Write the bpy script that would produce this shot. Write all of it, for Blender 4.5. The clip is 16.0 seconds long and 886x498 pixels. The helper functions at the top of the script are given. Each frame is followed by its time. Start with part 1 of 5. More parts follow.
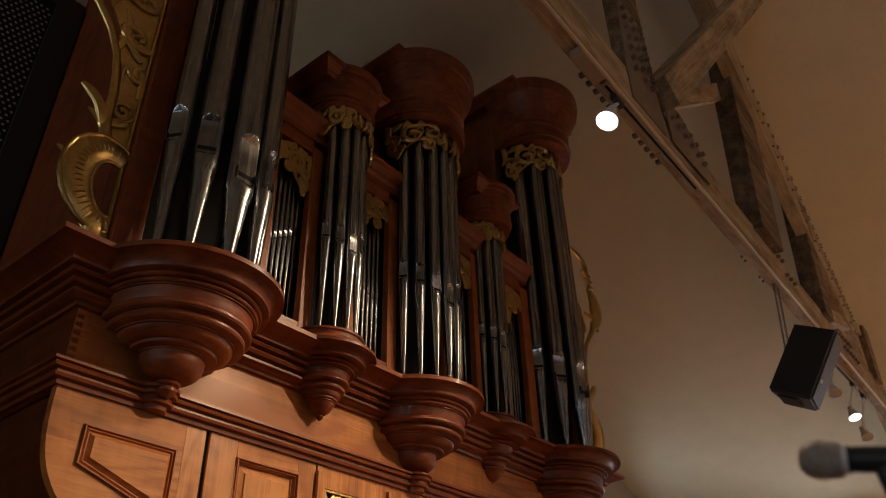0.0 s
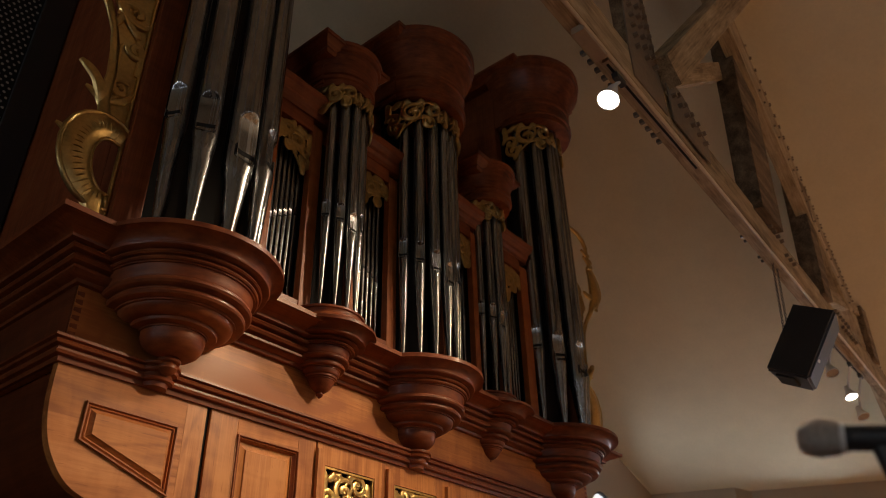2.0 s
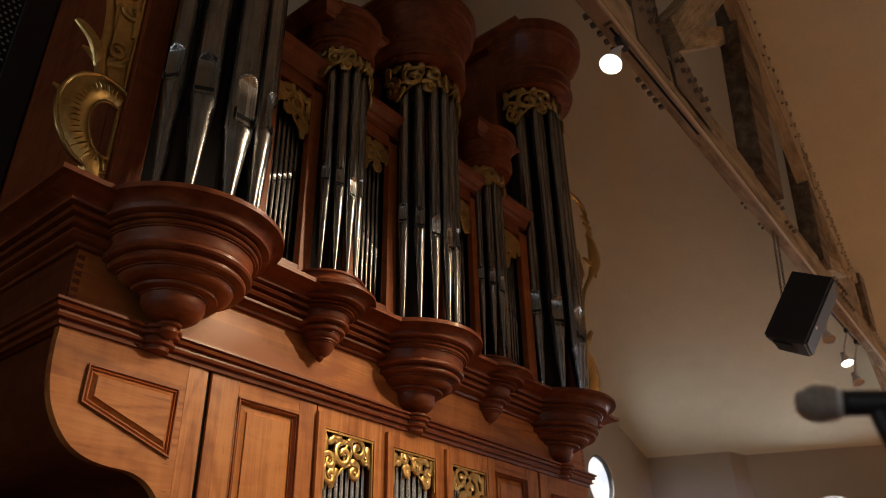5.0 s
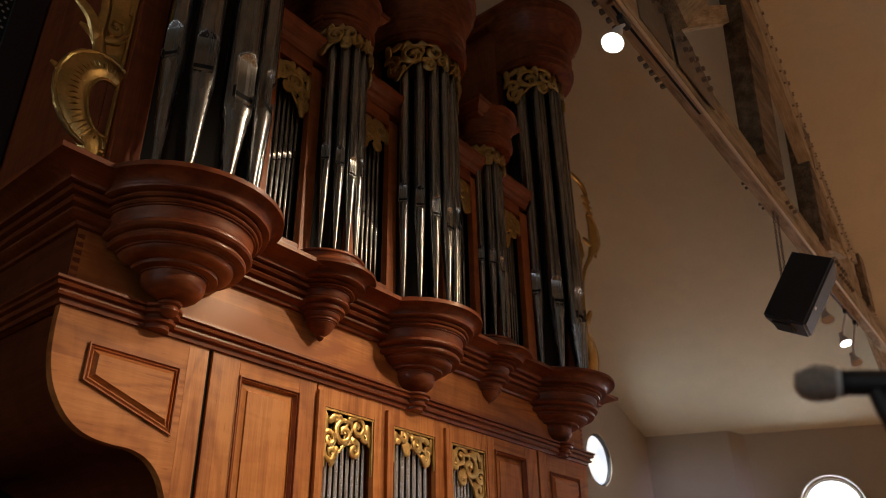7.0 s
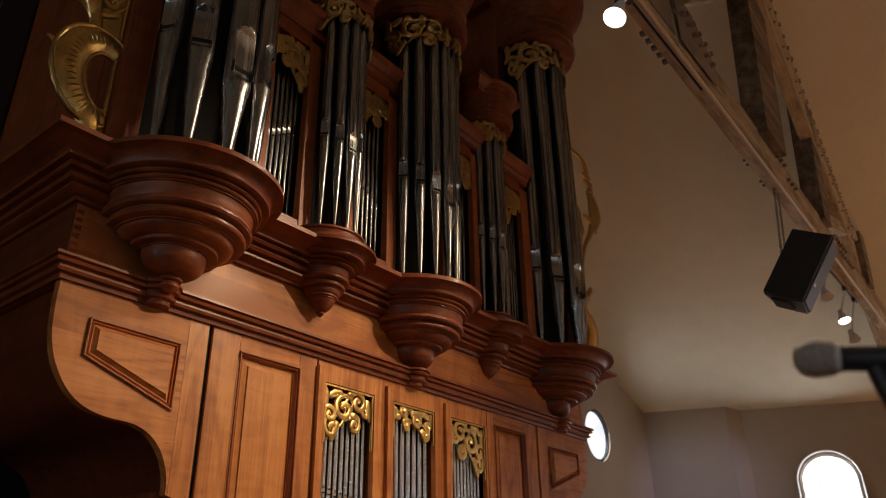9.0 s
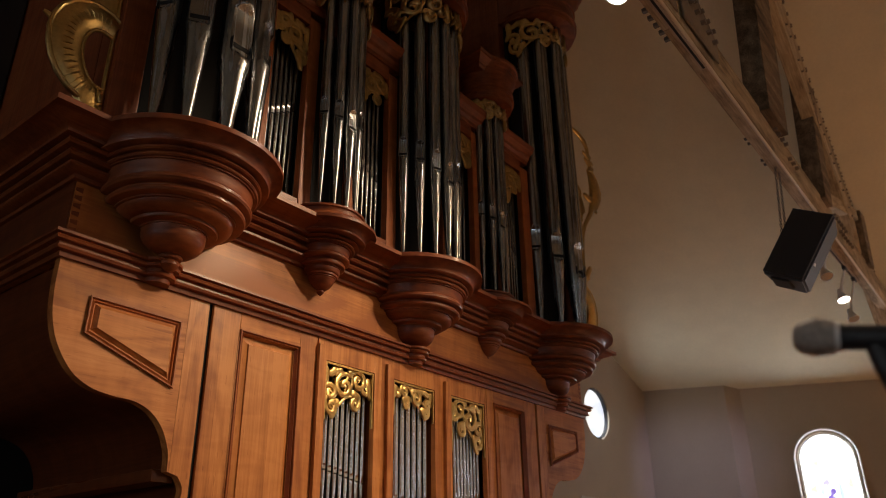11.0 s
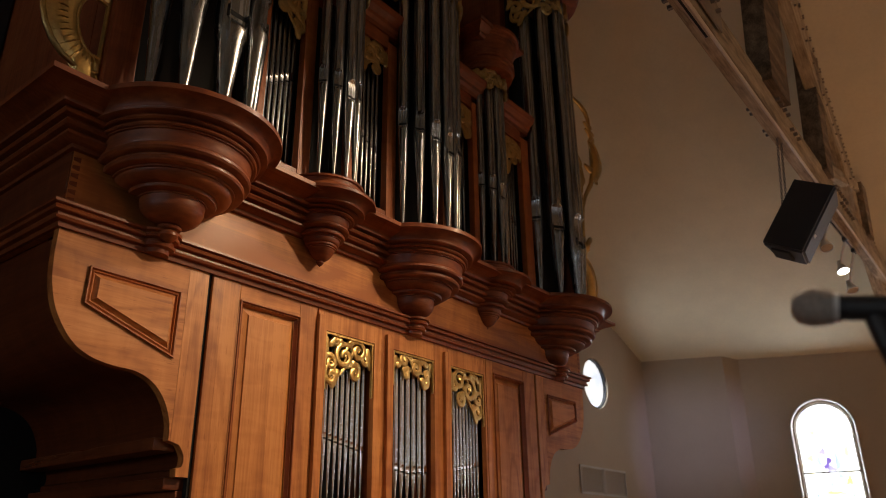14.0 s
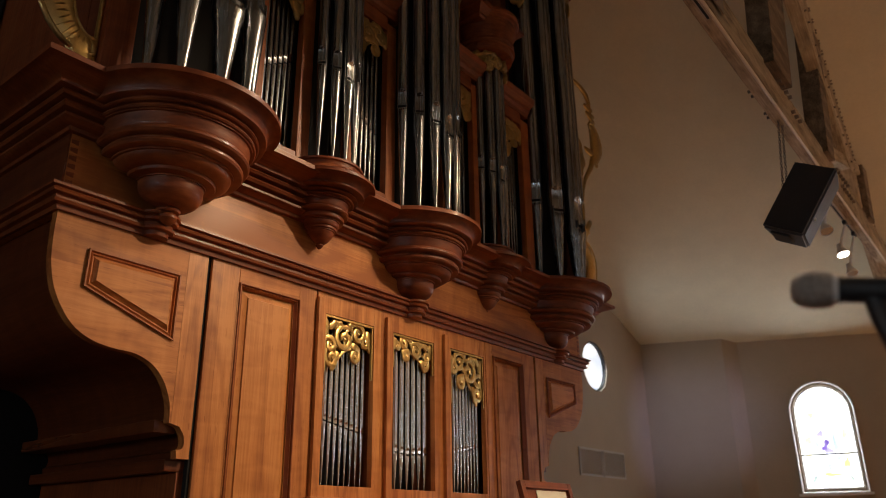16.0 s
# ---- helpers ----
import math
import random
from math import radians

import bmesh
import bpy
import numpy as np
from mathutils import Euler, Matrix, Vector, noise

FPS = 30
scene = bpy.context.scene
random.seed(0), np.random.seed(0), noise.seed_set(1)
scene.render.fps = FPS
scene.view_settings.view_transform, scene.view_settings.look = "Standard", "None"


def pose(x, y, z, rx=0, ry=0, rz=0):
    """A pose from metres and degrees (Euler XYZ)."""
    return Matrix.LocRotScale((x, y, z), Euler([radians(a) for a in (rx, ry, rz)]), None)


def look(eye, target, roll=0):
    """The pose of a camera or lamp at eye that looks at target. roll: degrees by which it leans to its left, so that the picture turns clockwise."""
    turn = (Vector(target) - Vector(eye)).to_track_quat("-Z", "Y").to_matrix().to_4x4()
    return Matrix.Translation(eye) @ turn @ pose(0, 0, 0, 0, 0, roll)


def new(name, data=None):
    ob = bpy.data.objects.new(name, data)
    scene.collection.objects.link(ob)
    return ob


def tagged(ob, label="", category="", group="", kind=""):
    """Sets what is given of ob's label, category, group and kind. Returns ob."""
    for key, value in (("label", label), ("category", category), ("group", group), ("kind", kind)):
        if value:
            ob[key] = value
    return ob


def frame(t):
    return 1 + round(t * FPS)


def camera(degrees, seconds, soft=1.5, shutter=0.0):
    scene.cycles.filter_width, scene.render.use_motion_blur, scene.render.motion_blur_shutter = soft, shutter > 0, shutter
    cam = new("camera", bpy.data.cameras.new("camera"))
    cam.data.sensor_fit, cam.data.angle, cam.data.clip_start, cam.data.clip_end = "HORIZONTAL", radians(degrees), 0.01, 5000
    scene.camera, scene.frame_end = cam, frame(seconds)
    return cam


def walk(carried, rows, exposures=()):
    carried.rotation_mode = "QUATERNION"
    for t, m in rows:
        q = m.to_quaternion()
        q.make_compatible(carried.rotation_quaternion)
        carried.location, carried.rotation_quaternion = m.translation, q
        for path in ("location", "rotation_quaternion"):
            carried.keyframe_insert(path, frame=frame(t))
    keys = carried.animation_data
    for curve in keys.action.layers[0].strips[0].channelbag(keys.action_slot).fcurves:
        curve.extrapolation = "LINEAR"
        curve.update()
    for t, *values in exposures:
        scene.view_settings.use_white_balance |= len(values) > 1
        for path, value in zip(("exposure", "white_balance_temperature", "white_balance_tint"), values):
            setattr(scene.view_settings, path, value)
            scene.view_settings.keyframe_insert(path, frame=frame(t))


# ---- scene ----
cam = camera(60.5, 16.0, soft=0.9)
PATH = [
    (0.0, pose(-0.0133, -0.0158, 1.2475, 123.117, 1.387, -51.139)),
    (0.5, pose(-0.0135, -0.0150, 1.2475, 122.790, 1.351, -51.180)),
    (1.0, pose(-0.0136, -0.0142, 1.2475, 122.335, 1.315, -51.218)),
    (1.5, pose(-0.0137, -0.0134, 1.2475, 121.956, 1.279, -51.255)),
    (2.0, pose(-0.0138, -0.0127, 1.2475, 121.543, 1.244, -51.289)),
    (2.5, pose(-0.0138, -0.0120, 1.2475, 121.084, 1.209, -51.320)),
    (3.0, pose(-0.0137, -0.0113, 1.2475, 120.632, 1.175, -51.350)),
    (3.5, pose(-0.0137, -0.0106, 1.2475, 120.197, 1.142, -51.378)),
    (4.0, pose(-0.0135, -0.0100, 1.2475, 119.754, 1.109, -51.404)),
    (6.5, pose(-0.0123, -0.0070, 1.2475, 117.820, 0.959, -51.507)),
    (7.0, pose(-0.0119, -0.0065, 1.2475, 117.429, 0.931, -51.522)),
    (7.5, pose(-0.0115, -0.0060, 1.2475, 117.035, 0.905, -51.536)),
    (8.0, pose(-0.0110, -0.0055, 1.2475, 116.597, 0.880, -51.549)),
    (8.5, pose(-0.0105, -0.0051, 1.2475, 116.155, 0.857, -51.561)),
    (9.0, pose(-0.0099, -0.0047, 1.2475, 115.667, 0.834, -51.571)),
    (11.5, pose(-0.0065, -0.0028, 1.2475, 113.683, 0.745, -51.603)),
    (12.0, pose(-0.0057, -0.0025, 1.2475, 113.251, 0.732, -51.607)),
    (12.5, pose(-0.0048, -0.0023, 1.2475, 112.890, 0.721, -51.610)),
    (13.0, pose(-0.0039, -0.0020, 1.2475, 112.546, 0.711, -51.611)),
    (13.5, pose(-0.0029, -0.0018, 1.2475, 112.207, 0.704, -51.613)),
    (14.0, pose(-0.0019, -0.0016, 1.2475, 111.919, 0.698, -51.613)),
    (14.5, pose(-0.0009, -0.0014, 1.2475, 111.563, 0.695, -51.613)),
    (15.0, pose(0.0002, -0.0012, 1.2475, 111.238, 0.693, -51.612)),
    (15.5, pose(0.0013, -0.0011, 1.2475, 110.926, 0.694, -51.611)),
    (16.0, pose(0.0025, -0.0010, 1.2475, 110.654, 0.697, -51.609)),
]
walk(cam, PATH)
cam.data.dof.use_dof = True
cam.data.dof.focus_distance, cam.data.dof.aperture_fstop = 3.3, 2.8

# ---- world and light ----
world = bpy.data.worlds.new("world")
scene.world = world
world.use_nodes = True
wn = world.node_tree.nodes
sky = wn.new("ShaderNodeTexSky")
sky.sky_type, sky.sun_disc = "NISHITA", False
sky.sun_elevation, sky.sun_rotation = radians(38), radians(120)
world.node_tree.links.new(sky.outputs[0], wn["Background"].inputs[0])
wn["Background"].inputs[1].default_value = 0.1
scene.view_settings.exposure = 0.0


def lamp(name, kind, place, target, energy, colour, **more):
    data = bpy.data.lights.new(name, kind)
    data.energy, data.color = energy, colour
    for key, value in more.items():
        if key == "size":
            data.size = value
        elif key == "size_y":
            data.shape, data.size_y = "RECTANGLE", value
        elif key == "cone":
            data.spot_size = radians(value)
        elif key == "blend":
            data.spot_blend = value
        elif key == "soft":
            data.shadow_soft_size = value
    ob = new(name, data)
    ob.matrix_world = look(place, target)
    return ob


WARM = (1.0, 0.705, 0.42)
COOL = (0.80, 0.89, 1.0)
# spots on the truss in view, and one further back that the shadows imply
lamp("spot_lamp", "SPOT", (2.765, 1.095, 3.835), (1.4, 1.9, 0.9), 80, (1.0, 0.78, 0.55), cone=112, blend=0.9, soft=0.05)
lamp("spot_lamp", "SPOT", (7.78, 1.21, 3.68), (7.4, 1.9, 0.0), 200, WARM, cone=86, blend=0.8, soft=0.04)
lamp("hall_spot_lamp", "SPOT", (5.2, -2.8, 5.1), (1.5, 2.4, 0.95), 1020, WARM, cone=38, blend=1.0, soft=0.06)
# added fill lamps out of view; their floor bounce brightens the ceiling
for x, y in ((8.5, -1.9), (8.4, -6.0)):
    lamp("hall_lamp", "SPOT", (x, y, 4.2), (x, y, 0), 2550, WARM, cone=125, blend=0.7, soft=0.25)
# added cool fill at assumed windows in the unseen west wall
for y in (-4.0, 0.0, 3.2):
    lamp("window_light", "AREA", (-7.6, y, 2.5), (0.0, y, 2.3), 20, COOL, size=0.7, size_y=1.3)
# added narrow bluish spot, out of view, for the cool patch on the pier
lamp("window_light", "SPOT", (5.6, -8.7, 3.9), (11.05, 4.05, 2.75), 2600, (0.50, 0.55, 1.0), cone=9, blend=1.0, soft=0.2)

# ---- materials ----


def material(name):
    m = bpy.data.materials.new(name)
    m.use_nodes = True
    nt = m.node_tree
    return m, nt, nt.nodes["Principled BSDF"]


def node(nt, kind, **values):
    n = nt.nodes.new(kind)
    for key, value in values.items():
        n.inputs[key].default_value = value
    return n


def coords(nt, scale):
    tc = nt.nodes.new("ShaderNodeTexCoord")
    mp = node(nt, "ShaderNodeMapping", Scale=scale)
    nt.links.new(tc.outputs["Object"], mp.inputs["Vector"])
    return mp.outputs["Vector"]


def ramp(nt, fac, stops):
    r = nt.nodes.new("ShaderNodeValToRGB")
    while len(r.color_ramp.elements) < len(stops):
        r.color_ramp.elements.new(0.5)
    for e, (p, c) in zip(r.color_ramp.elements, stops):
        e.position, e.color = p, (*c, 1)
    nt.links.new(fac, r.inputs["Fac"])
    return r.outputs["Color"]


def bump(nt, bsdf, height, strength, distance):
    b = node(nt, "ShaderNodeBump", Strength=strength, Distance=distance)
    nt.links.new(height, b.inputs["Height"])
    nt.links.new(b.outputs["Normal"], bsdf.inputs["Normal"])


def maths(nt, how, a, b, c=None):
    """One arithmetic node; a, b and c are sockets or numbers."""
    n = nt.nodes.new("ShaderNodeMath")
    n.operation = how
    for slot, v in zip(n.inputs, (a, b, c)):
        if v is None:
            continue
        if isinstance(v, (int, float)):
            slot.default_value = v
        else:
            nt.links.new(v, slot)
    return n.outputs[0]


def wood(name, axis, dark, mid, light, rough=0.33, coat=0.25, staves=0.0, stains=0.0):
    """Varnished wood, its grain running along one axis: pores, growth figure, glued staves, curl across the grain, gum flecks."""
    m, nt, bsdf = material(name)
    def noise(scale, detail, roughness, distort):
        n = node(nt, "ShaderNodeTexNoise", Scale=1.0, Detail=detail, Roughness=roughness, Distortion=distort)
        nt.links.new(coords(nt, scale), n.inputs["Vector"])
        return n.outputs["Fac"]
    fine = noise({"x": (5, 90, 90), "y": (90, 5, 90), "z": (110, 110, 4.5), "n": (14, 14, 60)}[axis], 4.0, 0.6, 0.2)
    wide = noise({"x": (0.9, 6, 6), "y": (6, 0.9, 6), "z": (6, 6, 0.9), "n": (2, 2, 7)}[axis], 3.0, 0.5, 1.2)
    curl = noise({"x": (16, 5, 5), "y": (5, 16, 5), "z": (5, 5, 16), "n": (9, 9, 5)}[axis], 2.0, 0.5, 0.6)
    fac = maths(nt, "MULTIPLY_ADD", fine, 0.40, maths(nt, "MULTIPLY_ADD", wide, 0.28, maths(nt, "MULTIPLY", curl, 0.32)))
    if stains:
        fac = maths(nt, "MULTIPLY_ADD", fine, 0.5, maths(nt, "MULTIPLY", wide, 0.5))
    if staves:
        sep = nt.nodes.new("ShaderNodeSeparateXYZ")
        nt.links.new(coords(nt, (1, 1, 1)), sep.inputs[0])
        low = maths(nt, "FLOOR", maths(nt, "MULTIPLY", sep.outputs["Z" if axis == "x" else "X"], staves), 0)
        white = nt.nodes.new("ShaderNodeTexWhiteNoise")
        white.noise_dimensions = "1D"
        nt.links.new(low, white.inputs["W"])
        # arching figure of flat-sawn boards: contour lines of a slow, drawn-out noise
        slow = noise({"x": (0.55, 3.2, 3.2)}.get(axis, (3.2, 3.2, 0.55)), 1.5, 0.4, 0.5)
        rings = maths(nt, "SINE", maths(nt, "MULTIPLY", maths(nt, "ADD", slow, maths(nt, "MULTIPLY", white.outputs["Value"], 3.0)), 70.0), 0)
        lines = maths(nt, "POWER", maths(nt, "MULTIPLY_ADD", rings, 0.5, 0.5), 3.0)
        fac = maths(nt, "SUBTRACT", maths(nt, "MULTIPLY_ADD", maths(nt, "SUBTRACT", white.outputs["Value"], 0.5), 0.16, fac), maths(nt, "MULTIPLY_ADD", lines, 0.15, -0.05))
        fleck = noise({"x": (14, 150, 150)}.get(axis, (150, 150, 14)), 1.0, 0.4, 0.0)
        fac = maths(nt, "SUBTRACT", fac, maths(nt, "MULTIPLY", maths(nt, "GREATER_THAN", fleck, 0.735), 0.13))
    if stains:
        blot = noise((5, 11, 11) if axis == "x" else (11, 11, 5), 5.0, 0.7, 0.3)
        fac = maths(nt, "MULTIPLY_ADD", maths(nt, "SUBTRACT", blot, 0.5), stains, fac)
    info = nt.nodes.new("ShaderNodeObjectInfo")
    add = maths(nt, "MULTIPLY_ADD", info.outputs["Random"], 0.08, fac)
    col = ramp(nt, add, [(0.36, dark), (0.54, mid), (0.70, light)])
    nt.links.new(col, bsdf.inputs["Base Color"])
    nt.links.new(maths(nt, "MULTIPLY_ADD", maths(nt, "SUBTRACT", 0.5, wide), 0.35, rough), bsdf.inputs["Roughness"])
    bsdf.inputs["Specular IOR Level"].default_value = 0.32
    bsdf.inputs["Coat Weight"].default_value = coat
    bsdf.inputs["Coat Roughness"].default_value = 0.2
    bump(nt, bsdf, fine, 0.12, 0.002)
    return m


def plain(name, colour, rough=0.6, metal=0.0, scale=12.0, vary=0.12, relief=0.15, depth=0.003):
    m, nt, bsdf = material(name)
    n1 = node(nt, "ShaderNodeTexNoise", Scale=scale, Detail=6.0, Roughness=0.6)
    n2 = node(nt, "ShaderNodeTexNoise", Scale=scale * 0.12, Detail=3.0)
    tc = nt.nodes.new("ShaderNodeTexCoord")
    nt.links.new(tc.outputs["Object"], n1.inputs["Vector"])
    nt.links.new(tc.outputs["Object"], n2.inputs["Vector"])
    mul = nt.nodes.new("ShaderNodeMath")
    mul.operation = "ADD"
    nt.links.new(n1.outputs["Fac"], mul.inputs[0])
    nt.links.new(n2.outputs["Fac"], mul.inputs[1])
    half = nt.nodes.new("ShaderNodeMath")
    half.operation = "MULTIPLY"
    half.inputs[1].default_value = 0.5
    nt.links.new(mul.outputs[0], half.inputs[0])
    lo = tuple(c * (1 - vary) for c in colour)
    hi = tuple(min(1, c * (1 + vary)) for c in colour)
    nt.links.new(ramp(nt, half.outputs[0], [(0.3, lo), (0.7, hi)]), bsdf.inputs["Base Color"])
    bsdf.inputs["Roughness"].default_value = rough
    bsdf.inputs["Metallic"].default_value = metal
    if relief:
        bump(nt, bsdf, n1.outputs["Fac"], relief, depth)
    return m


def glow(name, colour, strength):
    m, nt, bsdf = material(name)
    bsdf.inputs["Base Color"].default_value = (*colour, 1)
    bsdf.inputs["Emission Color"].default_value = (*colour, 1)
    bsdf.inputs["Emission Strength"].default_value = strength
    return m


CHERRY = ((0.34, 0.107, 0.0255), (0.50, 0.180, 0.045), (0.62, 0.250, 0.070))
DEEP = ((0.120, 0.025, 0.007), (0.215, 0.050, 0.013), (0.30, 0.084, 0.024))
WOOD_X = wood("cherry_wood_along", "x", *CHERRY, rough=0.5, coat=0.04, staves=5.2)
WOOD_Z = wood("cherry_wood_upright", "z", *CHERRY, rough=0.46, coat=0.06, staves=7.6)
# cherry darkened for the shade under the overhang and on the frieze ends
WOOD_Y = wood("shade_darkened_cherry", "y", (0.08, 0.018, 0.006), (0.14, 0.034, 0.010), (0.20, 0.055, 0.017))
RED_X = wood("stained_cherry_along", "x", *DEEP, rough=0.42, coat=0.12)
# cherry darkened half way, with the shade on stiles and mouldings coloured in
MID_Z = wood("half_shaded_cherry", "z", (0.19, 0.046, 0.0115), (0.32, 0.090, 0.022), (0.42, 0.140, 0.038), rough=0.45, coat=0.06)
RED_Z = wood("stained_cherry_upright", "z", *DEEP, rough=0.5, coat=0.05)
TURNED = wood("turned_cherry", "n", (0.075, 0.015, 0.004), (0.185, 0.042, 0.011), (0.30, 0.085, 0.025), rough=0.5, coat=0.13)
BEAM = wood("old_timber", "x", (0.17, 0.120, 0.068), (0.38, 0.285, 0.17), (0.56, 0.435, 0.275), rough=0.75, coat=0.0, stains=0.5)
# darker copy of the timber: the posts' shaded faces put into the colour
BEAM_Z = wood("shaded_timber_upright", "z", (0.06, 0.039, 0.022), (0.17, 0.115, 0.066), (0.31, 0.225, 0.135), rough=0.75, coat=0.0, stains=0.5)
TIN, nt, bsdf = material("pipe_tin")
n1 = node(nt, "ShaderNodeTexNoise", Scale=1.0, Detail=4.0, Roughness=0.6)
nt.links.new(coords(nt, (70, 70, 0.9)), n1.inputs["Vector"])
n2 = node(nt, "ShaderNodeTexNoise", Scale=1.0, Detail=5.0, Roughness=0.65)
nt.links.new(coords(nt, (16, 16, 9)), n2.inputs["Vector"])
nt.links.new(ramp(nt, n2.outputs["Fac"], [(0.3, (0.24, 0.243, 0.25)), (0.55, (0.31, 0.312, 0.318)), (0.75, (0.39, 0.385, 0.38))]), bsdf.inputs["Base Color"])
nt.links.new(ramp(nt, n1.outputs["Fac"], [(0.3, (0.17, 0.17, 0.17)), (0.7, (0.33, 0.33, 0.33))]), bsdf.inputs["Roughness"])
bsdf.inputs["Metallic"].default_value = 1.0
bump(nt, bsdf, n1.outputs["Fac"], 0.15, 0.002)
BRIGHT_TIN = plain("polished_tin", (0.80, 0.80, 0.79), rough=0.22, metal=1.0, scale=14.0, vary=0.05, relief=0.0)
BRASS = plain("brass", (0.62, 0.42, 0.17), rough=0.3, metal=1.0, scale=60.0)
GOLD = plain("gold_leaf", (0.58, 0.40, 0.155), rough=0.28, metal=1.0, scale=60.0, vary=0.25, relief=0.4, depth=0.003)
# black of the screen, and coloured-in shade for case, mouths and gaps
DARK = plain("shade_and_black", (0.006, 0.005, 0.0045), rough=0.9)
# same cream plaster twice: walls coloured darker, ceiling lighter, for their unequal light
WALL = plain("dimmed_wall_plaster", (0.36, 0.285, 0.205), rough=0.9, scale=30.0, vary=0.05, relief=0.25, depth=0.002)
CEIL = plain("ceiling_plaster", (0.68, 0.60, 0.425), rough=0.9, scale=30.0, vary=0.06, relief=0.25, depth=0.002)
FLOOR = wood("floor_boards", "x", (0.05, 0.027, 0.014), (0.10, 0.055, 0.028), (0.15, 0.085, 0.045), rough=0.45, stains=0.2)
BLACK = plain("black_plastic", (0.018, 0.018, 0.020), rough=0.5, scale=80.0)
GREY = plain("dark_grey_plastic", (0.06, 0.06, 0.065), rough=0.5, scale=80.0)
STEEL = plain("worn_steel", (0.16, 0.145, 0.13), rough=0.5, metal=0.8, scale=40.0, vary=0.3)
WHITE = plain("white_paint", (0.75, 0.72, 0.68), rough=0.6, scale=30.0, vary=0.04)
TAN = plain("tan_paint", (0.36, 0.27, 0.185), rough=0.6, scale=30.0, vary=0.15)
PALE = plain("pale_paint", (0.62, 0.50, 0.36), rough=0.5, scale=30.0, vary=0.1)
PAPER = plain("paper", (0.78, 0.72, 0.6), rough=0.8, scale=20.0, vary=0.05)
CHROME = plain("mesh_steel", (0.42, 0.37, 0.32), rough=0.5, metal=0.35, scale=1600.0, vary=0.3, relief=0.5)
VENT = plain("vent_metal", (0.40, 0.36, 0.31), rough=0.6, scale=40.0)
LAMP_ON = glow("lit_lamp", (1.0, 0.95, 0.86), 12.0)

# ---- mesh helpers ----


def finish(name, bm, mat, sharp=0.5):
    bmesh.ops.recalc_face_normals(bm, faces=bm.faces)
    for f in bm.faces:
        f.smooth = True
    for e in bm.edges:
        if len(e.link_faces) == 2 and e.calc_face_angle(0) > sharp:
            e.smooth = False
    # broad flat faces between narrow rounded edges keep their own normal
    for f in bm.faces:
        near = [g for e in f.edges for g in e.link_faces if g is not f]
        if len(f.verts) == 4 and len(near) == 4 and all(g.calc_area() < 0.2 * f.calc_area() for g in near):
            f.smooth = False
    me = bpy.data.meshes.new(name)
    bm.to_mesh(me)
    bm.free()
    me.materials.append(mat)
    return new(name, me)


def part(name, bm, mat, parent, label="", at=None):
    """One mesh under a thing or a part. at: its pose in the thing, where the mesh has its own origin."""
    ob = finish(name, bm, mat)
    ob.parent = parent
    if at is not None:
        ob.matrix_basis = at
    if parent.type == "EMPTY" and parent.get("rooted") and at is None:
        ob.matrix_parent_inverse = Matrix.Translation(-parent.location)
    if label:
        ob["label"] = label
    return ob


def thing(name, place, label, category, kind="", group="", rooted=True):
    ob = new(name)
    ob.location = place
    ob.empty_display_size = 0.1
    if rooted:
        ob["rooted"] = 1
    return tagged(ob, label, category, group, kind)


def box(bm, x0, x1, y0, y1, z0, z1, bev=0.0, m=None):
    vs = [bm.verts.new((x, y, z)) for z in (z0, z1) for y in (y0, y1) for x in (x0, x1)]
    fs = [bm.faces.new([vs[i] for i in q]) for q in
          ((0, 2, 3, 1), (4, 5, 7, 6), (0, 1, 5, 4), (2, 6, 7, 3), (0, 4, 6, 2), (1, 3, 7, 5))]
    if bev:
        es = {e for f in fs for e in f.edges}
        r = bmesh.ops.bevel(bm, geom=list(es), offset=bev, segments=2, profile=0.6, affect="EDGES", clamp_overlap=True)
        vs = list({v for f in r["faces"] for v in f.verts} | {v for v in vs if v.is_valid})
    if m is not None:
        bmesh.ops.transform(bm, matrix=m, verts=vs)
    return bm


def boxed(*a, **k):
    return box(bmesh.new(), *a, **k)


def prism(bm, outline, y0, y1):
    """An outline in x and z, drawn out along y."""
    a = [bm.verts.new((x, y0, z)) for x, z in outline]
    b = [bm.verts.new((x, y1, z)) for x, z in outline]
    n = len(a)
    bm.faces.new(a)
    bm.faces.new(b[::-1])
    for i in range(n):
        bm.faces.new((a[i], b[i], b[(i + 1) % n], a[(i + 1) % n]))
    return bm


def lathe(bm, profile, cx, cy, a0=0.0, a1=360.0, n=40):
    """A profile of radius and height turned about an upright axis."""
    full = abs(a1 - a0) > 359
    m = n if full else n + 1
    rings = []
    for r, z in profile:
        if r < 1e-5:
            rings.append([bm.verts.new((cx, cy, z))] * m)
        else:
            rings.append([bm.verts.new((cx + r * math.cos(a), cy + r * math.sin(a), z))
                          for a in (radians(a0 + (a1 - a0) * i / n) for i in range(m))])
    for lo, hi in zip(rings, rings[1:]):
        for i in range(n):
            j = (i + 1) % m
            q = []
            for v in (lo[i], lo[j], hi[j], hi[i]):
                if v not in q:
                    q.append(v)
            if len(q) > 2:
                bm.faces.new(q)
    return bm


